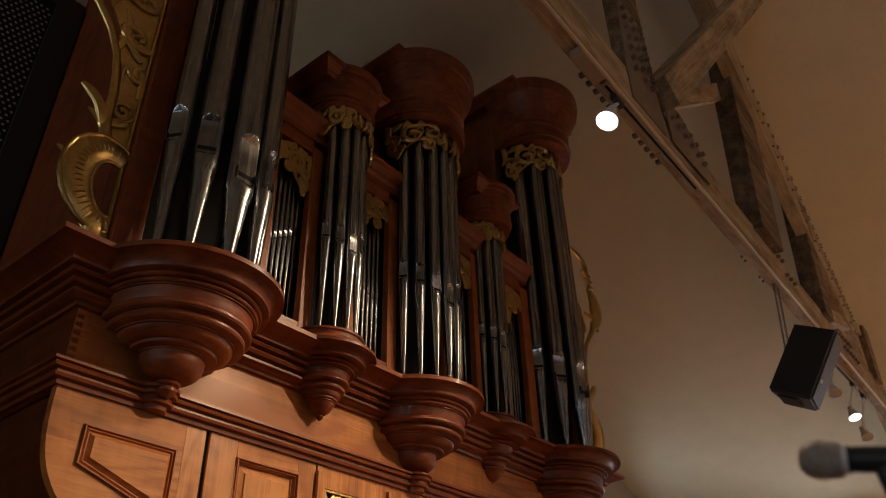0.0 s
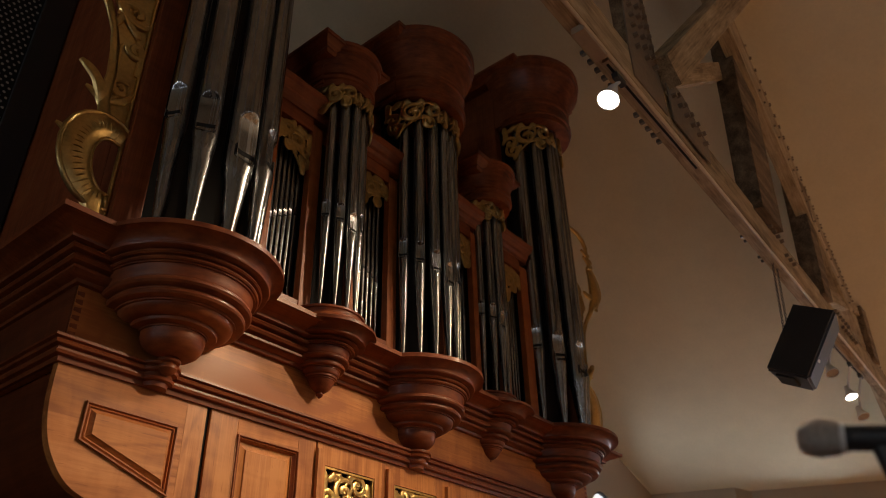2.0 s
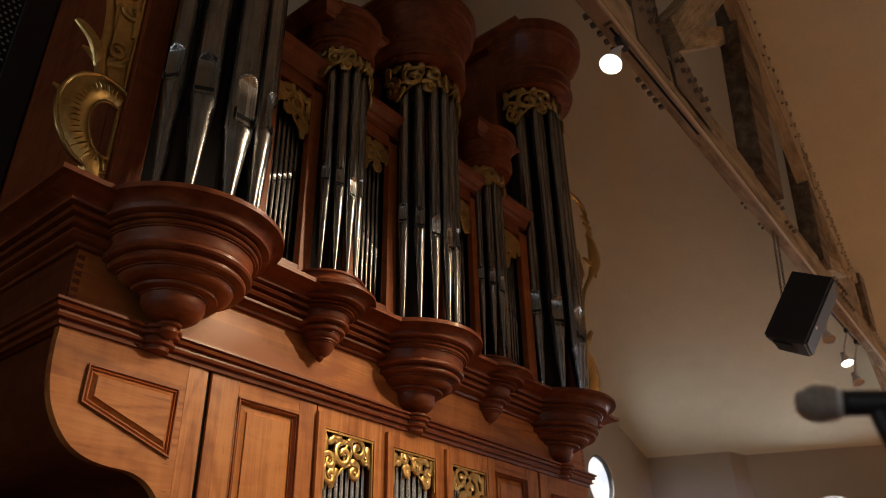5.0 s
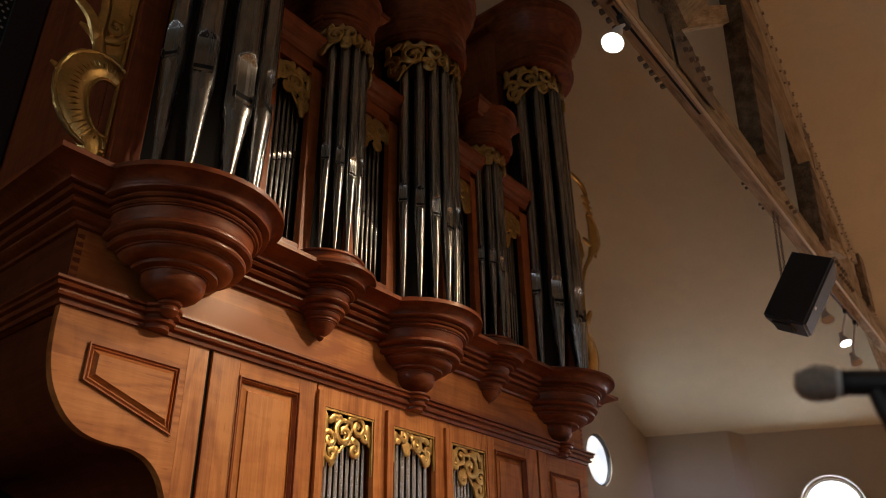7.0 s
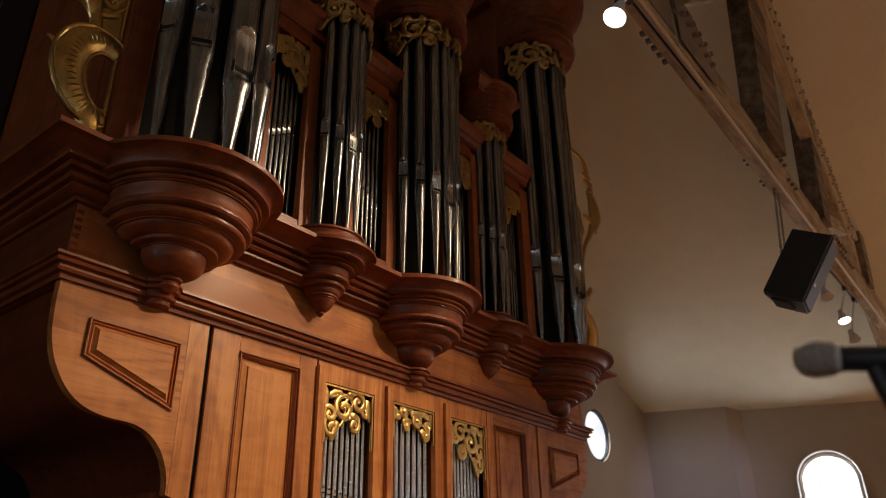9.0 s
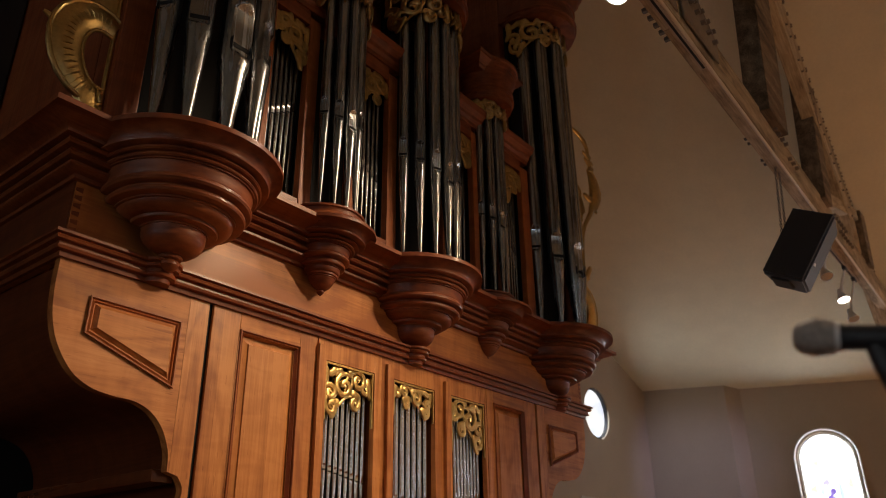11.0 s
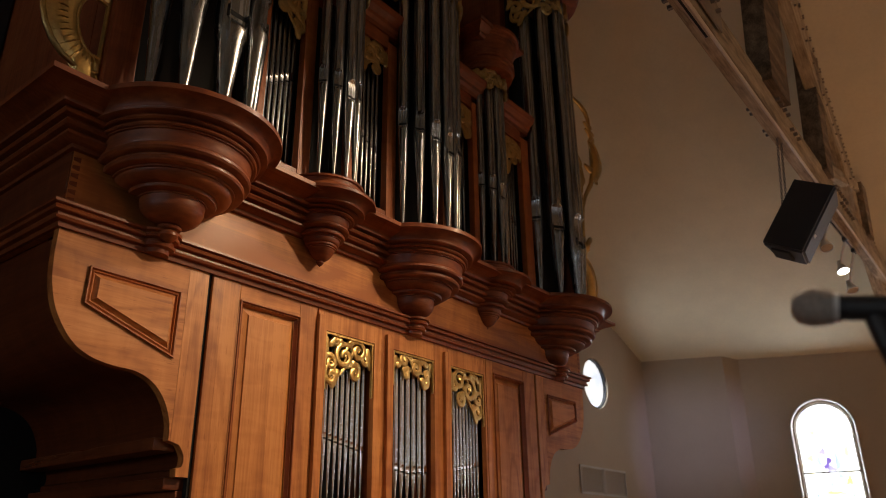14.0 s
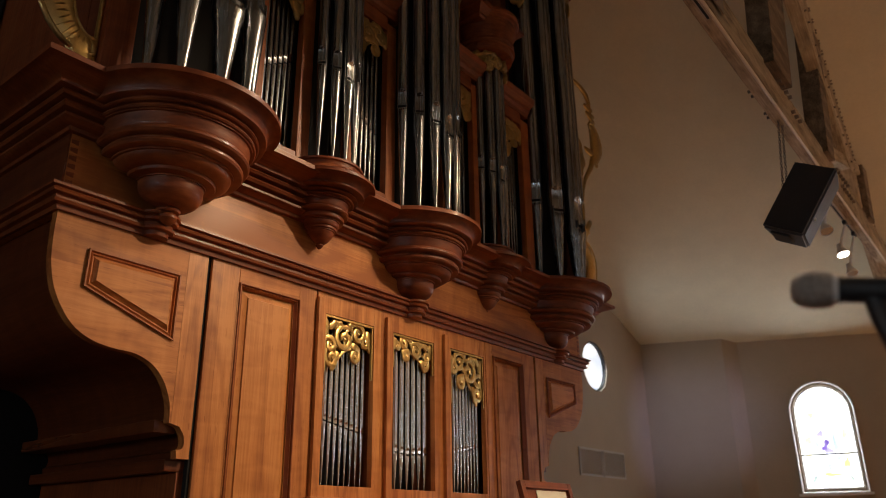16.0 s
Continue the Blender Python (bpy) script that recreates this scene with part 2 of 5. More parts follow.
def sweep(bm, path, profile):
    """A moulding: profile of (outward, height) along a plan path; outward is to the right of the way."""
    pts = [Vector((x, y)) for x, y in path]
    offs = []
    for i, p in enumerate(pts):
        ds = []
        if i:
            ds.append((p - pts[i - 1]).normalized())
        if i < len(pts) - 1:
            ds.append((pts[i + 1] - p).normalized())
        ns = [Vector((d.y, -d.x)) for d in ds]
        nn = ns[0] if len(ns) == 1 else (ns[0] + ns[1]) / (1 + ns[0].dot(ns[1]))
        offs.append(nn)
    rows = [[bm.verts.new((p.x + o.x * s, p.y + o.y * s, z)) for p, o in zip(pts, offs)] for s, z in profile]
    for a, b in zip(rows, rows[1:]):
        for i in range(len(pts) - 1):
            bm.faces.new((a[i], a[i + 1], b[i + 1], b[i]))
    for k in (0, -1):
        bm.faces.new([r[k] for r in rows])
    return bm


def tube(bm, pts, radii, flat=1.0, seg=8, lift=Vector((0, 1, 0))):
    """A rounded bar along 3D points; flat squeezes it along lift."""
    rings = []
    n = len(pts)
    for i, p in enumerate(pts):
        d = (Vector(pts[min(i + 1, n - 1)]) - Vector(pts[max(i - 1, 0)])).normalized()
        side = d.cross(lift)
        if side.length < 1e-4:
            side = d.orthogonal()
        side.normalize()
        up = side.cross(d).normalized()
        r = radii[i]
        rings.append([bm.verts.new(Vector(p) + side * (r * math.cos(2 * math.pi * k / seg)) + up * (r * flat * math.sin(2 * math.pi * k / seg)))
                      for k in range(seg)])
    for a, b in zip(rings, rings[1:]):
        for k in range(seg):
            bm.faces.new((a[k], a[(k + 1) % seg], b[(k + 1) % seg], b[k]))
    bm.faces.new(rings[0])
    bm.faces.new(rings[-1][::-1])
    return bm


def spiral(cx, cz, r, turns, start, way=1, steps=22, shrink=0.18):
    """Points of a volute in a plane, from its eye outwards."""
    out = []
    for i in range(steps + 1):
        t = i / steps
        a = radians(start) + way * turns * 2 * math.pi * t
        q = r * (shrink + (1 - shrink) * t)
        out.append((cx + q * math.cos(a), cz + q * math.sin(a)))
    return out


# ---- the organ ----
XC = 2.84          # middle of the organ
YF = 2.45          # front of the lower case
YU = 2.38          # front of the upper case
BACK = 3.5
organ = thing("pipe_organ", (XC, 2.95, 0), "carved cherry-wood pipe organ with tin facade pipes and gilded carvings", "pipe organ")


OPEN = ((-0.57, -0.256), (-0.118, 0.20), (0.34, 0.645))   # the three openings of the middle bay


def lower_case():
    # hidden carcass behind the panels
    part("carcass", boxed(XC - 1.19, XC + 1.19, YF + 0.20, BACK, 0.0, 2.29), RED_Z, organ)
    part("plinth", boxed(XC - 1.23, XC + 1.23, YF - 0.02, YF + 0.19, 0.0, 0.16, 0.008), RED_X, organ)
    part("kick_panel", boxed(XC - 1.18, XC + 1.18, YF + 0.02, YF + 0.06, 0.16, 1.40, 0.004), WOOD_Z, organ)
    # doors with raised fields
    for s in (-1, 1):
        for inner, outer, f0, f1 in ((0.63 if s < 0 else 0.665, 1.182, 0.73, 1.05),):
            door = bmesh.new()
            a, b = sorted((s * inner, s * outer))
            u, v = sorted((s * f0, s * f1))
            box(door, XC + a, XC + u, YF, YF + 0.03, 0.17, 2.285, 0.003)
            box(door, XC + v, XC + b, YF, YF + 0.03, 0.17, 2.285, 0.003)
            d = part("door", door, WOOD_Z, organ)
            for z0, z1 in ((2.215, 2.285), (0.17, 0.3)):
                part("rail", boxed(XC + u + 0.0008, XC + v - 0.0008, YF + 0.0006, YF + 0.03, z0, z1, 0.001), WOOD_X, d)
            part("raised_panel", raised([(XC + u, 0.3), (XC + v, 0.3), (XC + v, 2.215), (XC + u, 2.215)], YF + 0.006), WOOD_Z, d)
            part("moulding", rim([(XC + u, 0.3), (XC + v, 0.3), (XC + v, 2.215), (XC + u, 2.215)], YF), MID_Z, d)
    # middle bay with three openings
    xs = [x for pair in OPEN for x in pair]
    mid = bmesh.new()
    for a, b in ((-0.622, xs[0]), (xs[1], xs[2]), (xs[3], xs[4]), (xs[5], 0.660)):
        box(mid, XC + a, XC + b, YF, YF + 0.03, 1.40, 2.285, 0.002)
    for a, b in ((xs[0], xs[1]), (xs[2], xs[3]), (xs[4], xs[5])):
        box(mid, XC + a, XC + b, YF + 0.001, YF + 0.03, 2.19, 2.285)
        box(mid, XC + a, XC + b, YF + 0.001, YF + 0.03, 1.40, 1.45)
    part("middle_frame", mid, WOOD_Z, organ)
    for x in (-0.182, 0.268):
        part("post", boxed(XC + x, XC + x + 0.03, YF - 0.02, YF, 1.40, 2.25, 0.0015), WOOD_Z, organ)
    part("post", boxed(XC - 0.632, XC - 0.602, YF - 0.02, YF - 0.001, 1.40, 2.25, 0.0015), WOOD_Z, organ)
    part("shelf", boxed(XC - 0.66, XC + 0.69, YF - 0.05, YF + 0.02, 1.37, 1.40, 0.006), WOOD_X, organ)
    # black sheet: the bay's inner shade is put in as colour
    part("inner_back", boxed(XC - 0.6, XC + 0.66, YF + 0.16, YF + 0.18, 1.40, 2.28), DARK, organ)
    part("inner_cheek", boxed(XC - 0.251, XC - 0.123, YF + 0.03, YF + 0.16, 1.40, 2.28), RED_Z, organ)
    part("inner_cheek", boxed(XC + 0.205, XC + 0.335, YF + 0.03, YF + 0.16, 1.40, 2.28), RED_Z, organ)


def rim(poly, y, w=0.022, proud=0.010):
    """A small moulding round an opening: poly in x and z, going round."""
    bm = bmesh.new()
    c = sum((Vector(p) for p in poly), Vector((0, 0))) / len(poly)
    steps = ((1.0, 0.002), (0.94, proud), (0.75, proud), (0.6, 0.0), (0.35, 0.004), (0.0, -0.012))
    def inset(k):
        n = len(poly)
        out = []
        for i in range(n):
            p, a, b = Vector(poly[i]), Vector(poly[i - 1]), Vector(poly[(i + 1) % n])
            d1, d2 = (p - a).normalized(), (b - p).normalized()
            n1, n2 = Vector((-d1.y, d1.x)), Vector((-d2.y, d2.x))
            if n1.dot(c - p) < 0:
                n1 = -n1
            if n2.dot(c - p) < 0:
                n2 = -n2
            out.append(p + (n1 + n2) / (1 + n1.dot(n2)) * k)
        return out
    rings = []
    for f, h in steps:
        rings.append([bm.verts.new((q.x, y - h, q.y)) for q in inset(w * (1 - f))])
    for a, b in zip(rings, rings[1:]):
        for i in range(len(poly)):
            j = (i + 1) % len(poly)
            bm.faces.new((a[i], a[j], b[j], b[i]))
    return bm


def raised(poly, y, edge=0.05, w=0.02):
    """A raised and fielded panel inside poly."""
    bm = bmesh.new()
    c = sum((Vector(p) for p in poly), Vector((0, 0))) / len(poly)
    def inset(k):
        n = len(poly)
        out = []
        for i in range(n):
            p, a, b = Vector(poly[i]), Vector(poly[i - 1]), Vector(poly[(i + 1) % n])
            d1, d2 = (p - a).normalized(), (b - p).normalized()
            n1, n2 = Vector((-d1.y, d1.x)), Vector((-d2.y, d2.x))
            if n1.dot(c - p) < 0:
                n1 = -n1
            if n2.dot(c - p) < 0:
                n2 = -n2
            out.append(p + (n1 + n2) / (1 + n1.dot(n2)) * k)
        return out
    rings = [[bm.verts.new((q.x, y + h, q.y)) for q in inset(k)] for k, h in ((-0.005, 0.02), (w, 0.016), (edge, 0.002), (edge + 0.003, -0.003))]
    for a, b in zip(rings, rings[1:]):
        for i in range(len(poly)):
            j = (i + 1) % len(poly)
            bm.faces.new((a[i], a[j], b[j], b[i]))
    bm.faces.new(rings[-1])
    return bm


BRACKET = [(-1.80, 2.288), (-1.80, 2.19), (-1.79, 2.09), (-1.76, 2.0), (-1.698, 1.917), (-1.624, 1.874), (-1.541, 1.858), (-1.457, 1.853),
           (-1.388, 1.826), (-1.336, 1.774), (-1.303, 1.70), (-1.298, 1.633), (-1.253, 1.622), (-1.23, 1.586), (-1.232, 1.55), (-1.256, 1.54), (-1.253, 1.512),
           (-1.203, 1.512), (-1.203, 2.288)]


def smooth(points, hard, n=5):
    """Round off an outline between its hard corners."""
    out = []
    m = len(points)
    for i in range(m):
        p1, p2 = points[i], points[(i + 1) % m]
        p0 = p1 if i in hard else points[i - 1]
        p3 = p2 if (i + 1) % m in hard else points[(i + 2) % m]
        for k in range(n):
            t = k / n
            out.append(tuple(0.5 * (2 * b + (c - a) * t + (2 * a - 5 * b + 4 * c - d) * t * t + (3 * b - a - 3 * c + d) * t ** 3)
                             for a, b, c, d in zip(p0, p1, p2, p3)))
    return out


def clipped(loop, cut, way):
    """The part of an outline beyond an upright line, on the side that way names."""
    out = []
    for (x0, z0), (x1, z1) in zip(loop, loop[1:] + loop[:1]):
        a, b = (x0 - cut) * way >= 0, (x1 - cut) * way >= 0
        if a:
            out.append((x0, z0))
        if a != b:
            t = (cut - x0) / (x1 - x0)
            out.append((cut, z0 + (z1 - z0) * t))
    return out


def brackets():
    curve = smooth(BRACKET, {0, 11, 12, 15, 16, 17, 18})
    field = [(-1.678, 2.181), (-1.318, 2.178), (-1.321, 1.92), (-1.68, 2.045)]
    for s in (-1, 1):
        line = [(XC - s * x, z) for x, z in curve]
        cut = XC + s * 1.29
        b = part("bracket", prism(bmesh.new(), clipped(line, cut + s * 0.0006, s), YF, YF + 0.035), WOOD_X, organ)
        part("stile", prism(bmesh.new(), clipped(line, cut - s * 0.0006, -s), YF, YF + 0.035), WOOD_Z, b)
        poly = [(XC - s * x, z) for x, z in field]
        part("raised_panel", raised(poly, YF - 0.012, 0.035), WOOD_X, b)
        part("moulding", rim(poly, YF - 0.003, 0.026, 0.008), MID_Z, b)
        # boarded cove behind the bracket, under the overhang, its shade in the wood's colour
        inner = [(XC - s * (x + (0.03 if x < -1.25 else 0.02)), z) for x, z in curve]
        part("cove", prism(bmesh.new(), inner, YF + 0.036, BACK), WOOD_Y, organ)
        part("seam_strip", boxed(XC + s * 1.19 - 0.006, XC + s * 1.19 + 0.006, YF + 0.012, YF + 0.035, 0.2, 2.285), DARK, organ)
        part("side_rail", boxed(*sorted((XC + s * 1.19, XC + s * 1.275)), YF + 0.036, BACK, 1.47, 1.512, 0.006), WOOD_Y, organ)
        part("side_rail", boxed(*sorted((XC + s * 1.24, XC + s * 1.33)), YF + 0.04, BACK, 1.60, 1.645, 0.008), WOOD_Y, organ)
        part("side_panel", boxed(*sorted((XC + s * 1.185, XC + s * 1.22)), YF + 0.04, BACK, 0.0, 1.47, 0.004), RED_Z, organ)


LOWER_MOULD = [(0.0, 2.283), (0.012, 2.283), (0.014, 2.300), (0.030, 2.304), (0.034, 2.314), (0.026, 2.318), (0.026, 2.330), (0.042, 2.334), (0.046, 2.344), (0.040, 2.350), (0.052, 2.354), (0.052, 2.364), (0.0, 2.370)]
IMPOST = [(0.0, 2.575), (0.018, 2.577), (0.022, 2.590), (0.048, 2.597), (0.060, 2.606), (0.060, 2.616), (0.044, 2.621), (0.046, 2.626), (0.070, 2.632), (0.078, 2.642), (0.074, 2.652), (0.060, 2.656),
          (0.064, 2.660), (0.088, 2.664), (0.096, 2.673), (0.092, 2.681), (0.078, 2.685), (0.112, 2.688), (0.114, 2.698), (0.120, 2.704), (0.136, 2.712), (0.164, 2.722), (0.180, 2.732), (0.198, 2.734), (0.200, 2.752), (0.194, 2.757), (0.0, 2.757)]


def belt():
    half = 1.80
    path = [(XC - half, BACK), (XC - half, YF), (XC + half, YF), (XC + half, BACK)]
    part("lower_moulding", sweep(bmesh.new(), path, LOWER_MOULD), RED_X, organ)
    part("frieze", boxed(XC - half + 0.002, XC + half - 0.002, YF + 0.002, BACK, 2.29, 2.58), WOOD_X, organ)
    for s in (-1, 1):
        # thin boards added to give the frieze ends their shade as dark colour
        part("frieze_end", boxed(*sorted((XC + s * (half - 0.002), XC + s * (half + 0.004))), YF + 0.004, BACK, 2.372, 2.576), WOOD_Y, organ, "end board of the frieze, its shade coloured in")
        # dovetailed corner joint
        for k in range(6):
            z = 2.392 + 0.031 * k
            x0, x1 = XC + s * (half - 0.004), XC + s * (half - 0.030)
            part("dovetail", prism(bmesh.new(), [(x0, z - 0.006), (x0, z + 0.006), (x1, z + 0.010), (x1, z - 0.010)], YF + 0.0005, YF + 0.01), RED_X, organ)
    part("impost_moulding", sweep(bmesh.new(), path, IMPOST), RED_X, organ)
    part("deck", boxed(XC - half, XC + half, YF + 0.002, BACK, 2.70, 2.752), RED_X, organ)


TOWERS = (  # kind, axis x and y, ledge radius, pipe ring's axis y, its radius
    ("outer", 1.393, 2.375, 0.386, 2.375, 0.252),
    ("small", 2.170, 2.410, 0.248, 2.410, 0.148),
    ("centre", 2.858, 2.450, 0.372, 2.455, 0.250),
    ("small", 3.540, 2.470, 0.285, 2.470, 0.148),
    ("outer", 4.305, 2.505, 0.444, 2.515, 0.272),
)
DROP = [(0.0, 2.318), (0.015, 2.322), (0.028, 2.332), (0.036, 2.342), (0.036, 2.352), (0.030, 2.362), (0.042, 2.366), (0.046, 2.374), (0.040, 2.380), (0.055, 2.382), (0.078, 2.390), (0.100, 2.405), (0.112, 2.420), (0.118, 2.440), (0.118, 2.455)]
TIERS = [(0.120, 2.464), (0.126, 2.464), (0.126, 2.470), (0.150, 2.472), (0.157, 2.474), (0.160, 2.480), (0.160, 2.486), (0.172, 2.487), (0.186, 2.490), (0.200, 2.498), (0.210, 2.508), (0.213, 2.518), (0.222, 2.519), (0.222, 2.526), (0.244, 2.527),
         (0.252, 2.530), (0.257, 2.538), (0.256, 2.547), (0.250, 2.552), (0.246, 2.553), (0.246, 2.559), (0.262, 2.560), (0.272, 2.564), (0.278, 2.572), (0.277, 2.582), (0.270, 2.589), (0.268, 2.591), (0.270, 2.596), (0.271, 2.612), (0.274, 2.626),
         (0.276, 2.636), (0.284, 2.637), (0.284, 2.642), (0.292, 2.643), (0.296, 2.648), (0.294, 2.655), (0.288, 2.658), (0.288, 2.661), (0.302, 2.662), (0.308, 2.667), (0.306, 2.673), (0.300, 2.676), (0.300, 2.680), (0.326, 2.681), (0.333, 2.684),
         (0.335, 2.690), (0.330, 2.694), (0.330, 2.698), (0.334, 2.708), (0.344, 2.720), (0.358, 2.729), (0.372, 2.733), (0.386, 2.734), (0.386, 2.753), (0.381, 2.757), (0.0, 2.757)]
BIG = DROP + TIERS
SMALL = [(0.0, 2.455), (0.018, 2.463), (0.028, 2.472), (0.026, 2.480), (0.040, 2.484), (0.066, 2.496), (0.090, 2.516), (0.100, 2.532)]
SMALL += [(float(np.interp(q, (0.0, 0.12, 0.16, 0.213, 0.257, 0.278, 0.296, 0.308, 0.335, 0.386), (0.0, 0.105, 0.118, 0.135, 0.168, 0.200, 0.235, 0.262, 0.308, 0.386))), 2.757 - (2.757 - z) * 0.76) for q, z in TIERS]


def corbels():
    for kind, x, cy, r, py, ring in TOWERS:
        prof = [(q * r / 0.386, z) for q, z in (SMALL if kind == "small" else BIG)]
        part("corbel", lathe(bmesh.new(), prof, x, cy, 165, 375, 72), TURNED, organ)
        if kind != "small":
            part("moulding_break", lathe(bmesh.new(), [(0.0, 2.281)] + [(q + 0.036, z + 0.001) for q, z in LOWER_MOULD[1:-1]] + [(0.0, 2.369)], x, YF - 0.004, 178, 362, 24), RED_X, organ)
        if kind == "small":
            part("pipe_plinth", lathe(bmesh.new(), [(0.0, 2.757), (0.196, 2.757), (0.198, 2.78), (0.190, 2.786), (0.182, 2.80), (0.184, 2.818), (0.192, 2.822), (0.192, 2.832), (0.0, 2.834)], x, py, 170, 370, 48), TURNED, organ)


def pipe_mesh(r, foot, length, lip):
    """A flue pipe: tapered foot, body, and a mouth pressed flat, whose ends run out in a slanted arch; it faces -y."""
    bm = bmesh.new()
    half = radians(53)
    angles = [half * t for t in (-1.0, -0.93, -0.82, -0.66, -0.46, -0.23, 0.0, 0.23, 0.46, 0.66, 0.82, 0.93, 1.0)]
    angles += [half + (2 * math.pi - 2 * half) * k / 15 for k in range(1, 15)]
    flat = r * math.cos(half)
    arch, lower = 0.55 * r, 0.50 * r
    top, low = foot + lip, foot - 0.28 * r
    rows = [(foot * k, 0.22 + 0.78 * (k ** 0.92)) for k in (0.0, 0.03, 0.2, 0.4, 0.6, 0.75)]
    rows += [(low - lower * k, 0.985) for k in (1.25, 1.0, 0.7, 0.4, 0.2)]
    rows += [(low, 0.99), (foot, 1.0), (foot + 0.5 * lip, 1.0), (top - 0.02 * r, 1.0)]
    rows += [(top + arch * k, 1.0) for k in (0.1, 0.25, 0.4, 0.55, 0.7, 0.85, 1.0, 1.2)]
    rows += [(foot + lip * 1.8, 1.0), (length, 1.0)]
    cols = []
    for a in angles:
        inside = abs(a) <= half + 1e-6
        col = []
        for z, s in rows:
            x, y = r * s * math.sin(a), -r * s * math.cos(a)
            if inside and low - lower <= z <= top + arch:
                out = max((z - top) / arch, (low - z) / lower, 0.0)
                y = max(y, -flat - (r * s - flat) * out)
            col.append(bm.verts.new((x, y, z)))
        cols.append(col)
    for i, a in enumerate(cols):
        b = cols[(i + 1) % len(cols)]
        for u, v, w, t in zip(a, b, b[1:], a[1:]):
            bm.faces.new((u, v, w, t))
    bm.faces.new([c[-1] for c in cols])
    return bm


def pipe(x, y, z0, r, foot, length, facing, ears=False, lip=None, metal=None):
    lip = lip or r * 2.9
    at = Matrix.Translation((x, y, z0)) @ Matrix.Rotation(radians(facing), 4, "Z")
    p = part("pipe", pipe_mesh(r, foot, length, lip), metal or TIN, organ, at=Matrix.Translation(-organ.location) @ at)
    fy = -r * math.cos(radians(53))
    w = r * 0.74
    # near-black block in place of the shade inside the mouth
    part("mouth", boxed(-w, w, fy - 0.0012, fy + 0.004, foot - 0.002, foot + r * 0.30), DARK, p, at=Matrix.Identity(4))
    if ears:
        for s in (-1, 1):
            part("ear", boxed(s * w - 0.0012, s * w + 0.0012, fy - r * 0.26, fy + 0.004, foot - r * 0.35, foot + r * 0.55, 0.001), TIN, p, at=Matrix.Identity(4))


def tower_pipes():
    # for each pair of pipes: turn, foot, radius
    sets = {"outer": (2.66, ((0, 0.425, 0.063), (34, 0.505, 0.052), (62, 0.575, 0.046)), 2.757),
            "small": (1.50, ((0, 0.440, 0.0290), (26, 0.480, 0.0270), (52, 0.500, 0.0250)), 2.834),
            "centre": (2.02, ((0, 0.495, 0.0350), (20, 0.545, 0.0335), (40, 0.585, 0.0325), (60, 0.615, 0.031)), 2.757)}
    for kind, x, cy, r, py, ring in TOWERS:
        length, turns, z0 = sets[kind]
        for a0, foot, pr in turns:
            for a in sorted({-a0, a0}):
                ar = radians(a)
                pipe(x + ring * math.sin(ar), py - ring * math.cos(ar), z0, pr, foot, length, a, kind != "small")


FLATS = ((-1.07, -0.86, 1), (-0.505, -0.27, -1), (0.27, 0.505, 1), (0.86, 1.07, -1))


def flats():
    for a, b in ((-1.80 + 0.02, -1.665), (-1.16, -1.07), (-0.86, -0.79), (-0.555, -0.505), (-0.27, -0.20), (0.20, 0.27), (0.505, 0.555), (0.79, 0.86), (1.07, 1.16), (1.665, 1.78)):
        tall = 5.0 if abs(a + b) > 3.2 else 3.90
        part("stile", boxed(XC + a, XC + b, YU, YU + 0.04, 2.757, tall, 0.003), MID_Z if abs(a + b) < 3.2 else RED_Z, organ)
    for a, b, slope in FLATS:
        part("bottom_rail", boxed(XC + a, XC + b, YU + 0.002, YU + 0.04, 2.757, 2.865, 0.003), RED_X, organ)
        part("top_rail", boxed(XC + a, XC + b, YU + 0.002, YU + 0.04, 3.855, 3.95), RED_X, organ)
        part("flat_cornice", sweep(bmesh.new(), [(XC + a - 0.085, YU + 0.03), (XC + b + 0.085, YU + 0.03)],
                                   [(0.0, 3.94), (0.035, 3.94), (0.04, 3.965), (0.055, 3.98), (0.06, 4.0), (0.09, 4.02), (0.10, 4.045), (0.10, 4.06), (0.0, 4.065)]), RED_X, organ)
        # the shade behind the flat field is this sheet's black
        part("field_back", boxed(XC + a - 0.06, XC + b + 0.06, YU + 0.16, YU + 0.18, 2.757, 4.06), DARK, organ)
        n = 7
        w = b - a
        for i in range(n):
            t = (i + 0.5) / n
            k = t if slope > 0 else 1 - t
            r = 0.0115 + 0.0015 * k
            foot = (0.435 + 0.125 * k) if abs(a + b) > 1.2 else (0.525 - 0.115 * (t if a < 0 else 1 - t))
            pipe(XC + a + w * t, YU + 0.07, 2.80, r, foot, 0.98, 0)


def case_back():
    for kind, x, cy, r, py, ring in TOWERS:
        w, z = {"outer": (0.33, 5.7), "centre": (0.27, 4.9), "small": (0.19, 4.35)}[kind]
        a, b = x - w, x + w
        if x < 1.5:
            a = XC - 1.78
        if x > 4.2:
            b = XC + 1.78
        part("tower_back", boxed(a, b, YU + 0.16, BACK, 2.757, z), RED_Z, organ)
        # black sheet added so that the gaps between pipes look shaded
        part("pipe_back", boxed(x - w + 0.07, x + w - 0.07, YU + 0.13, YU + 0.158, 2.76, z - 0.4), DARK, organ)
    part("carcass", boxed(XC - 1.77, XC + 1.77, YU + 0.3, BACK - 0.01, 2.757, 4.0), RED_Z, organ)
    part("side_panel", boxed(XC - 1.78, XC - 1.745, YU + 0.045, YU + 0.155, 2.757, 5.2), RED_Z, organ)
    part("side_panel", boxed(XC + 1.745, XC + 1.78, YU + 0.045, YU + 0.155, 2.757, 5.2), RED_Z, organ)


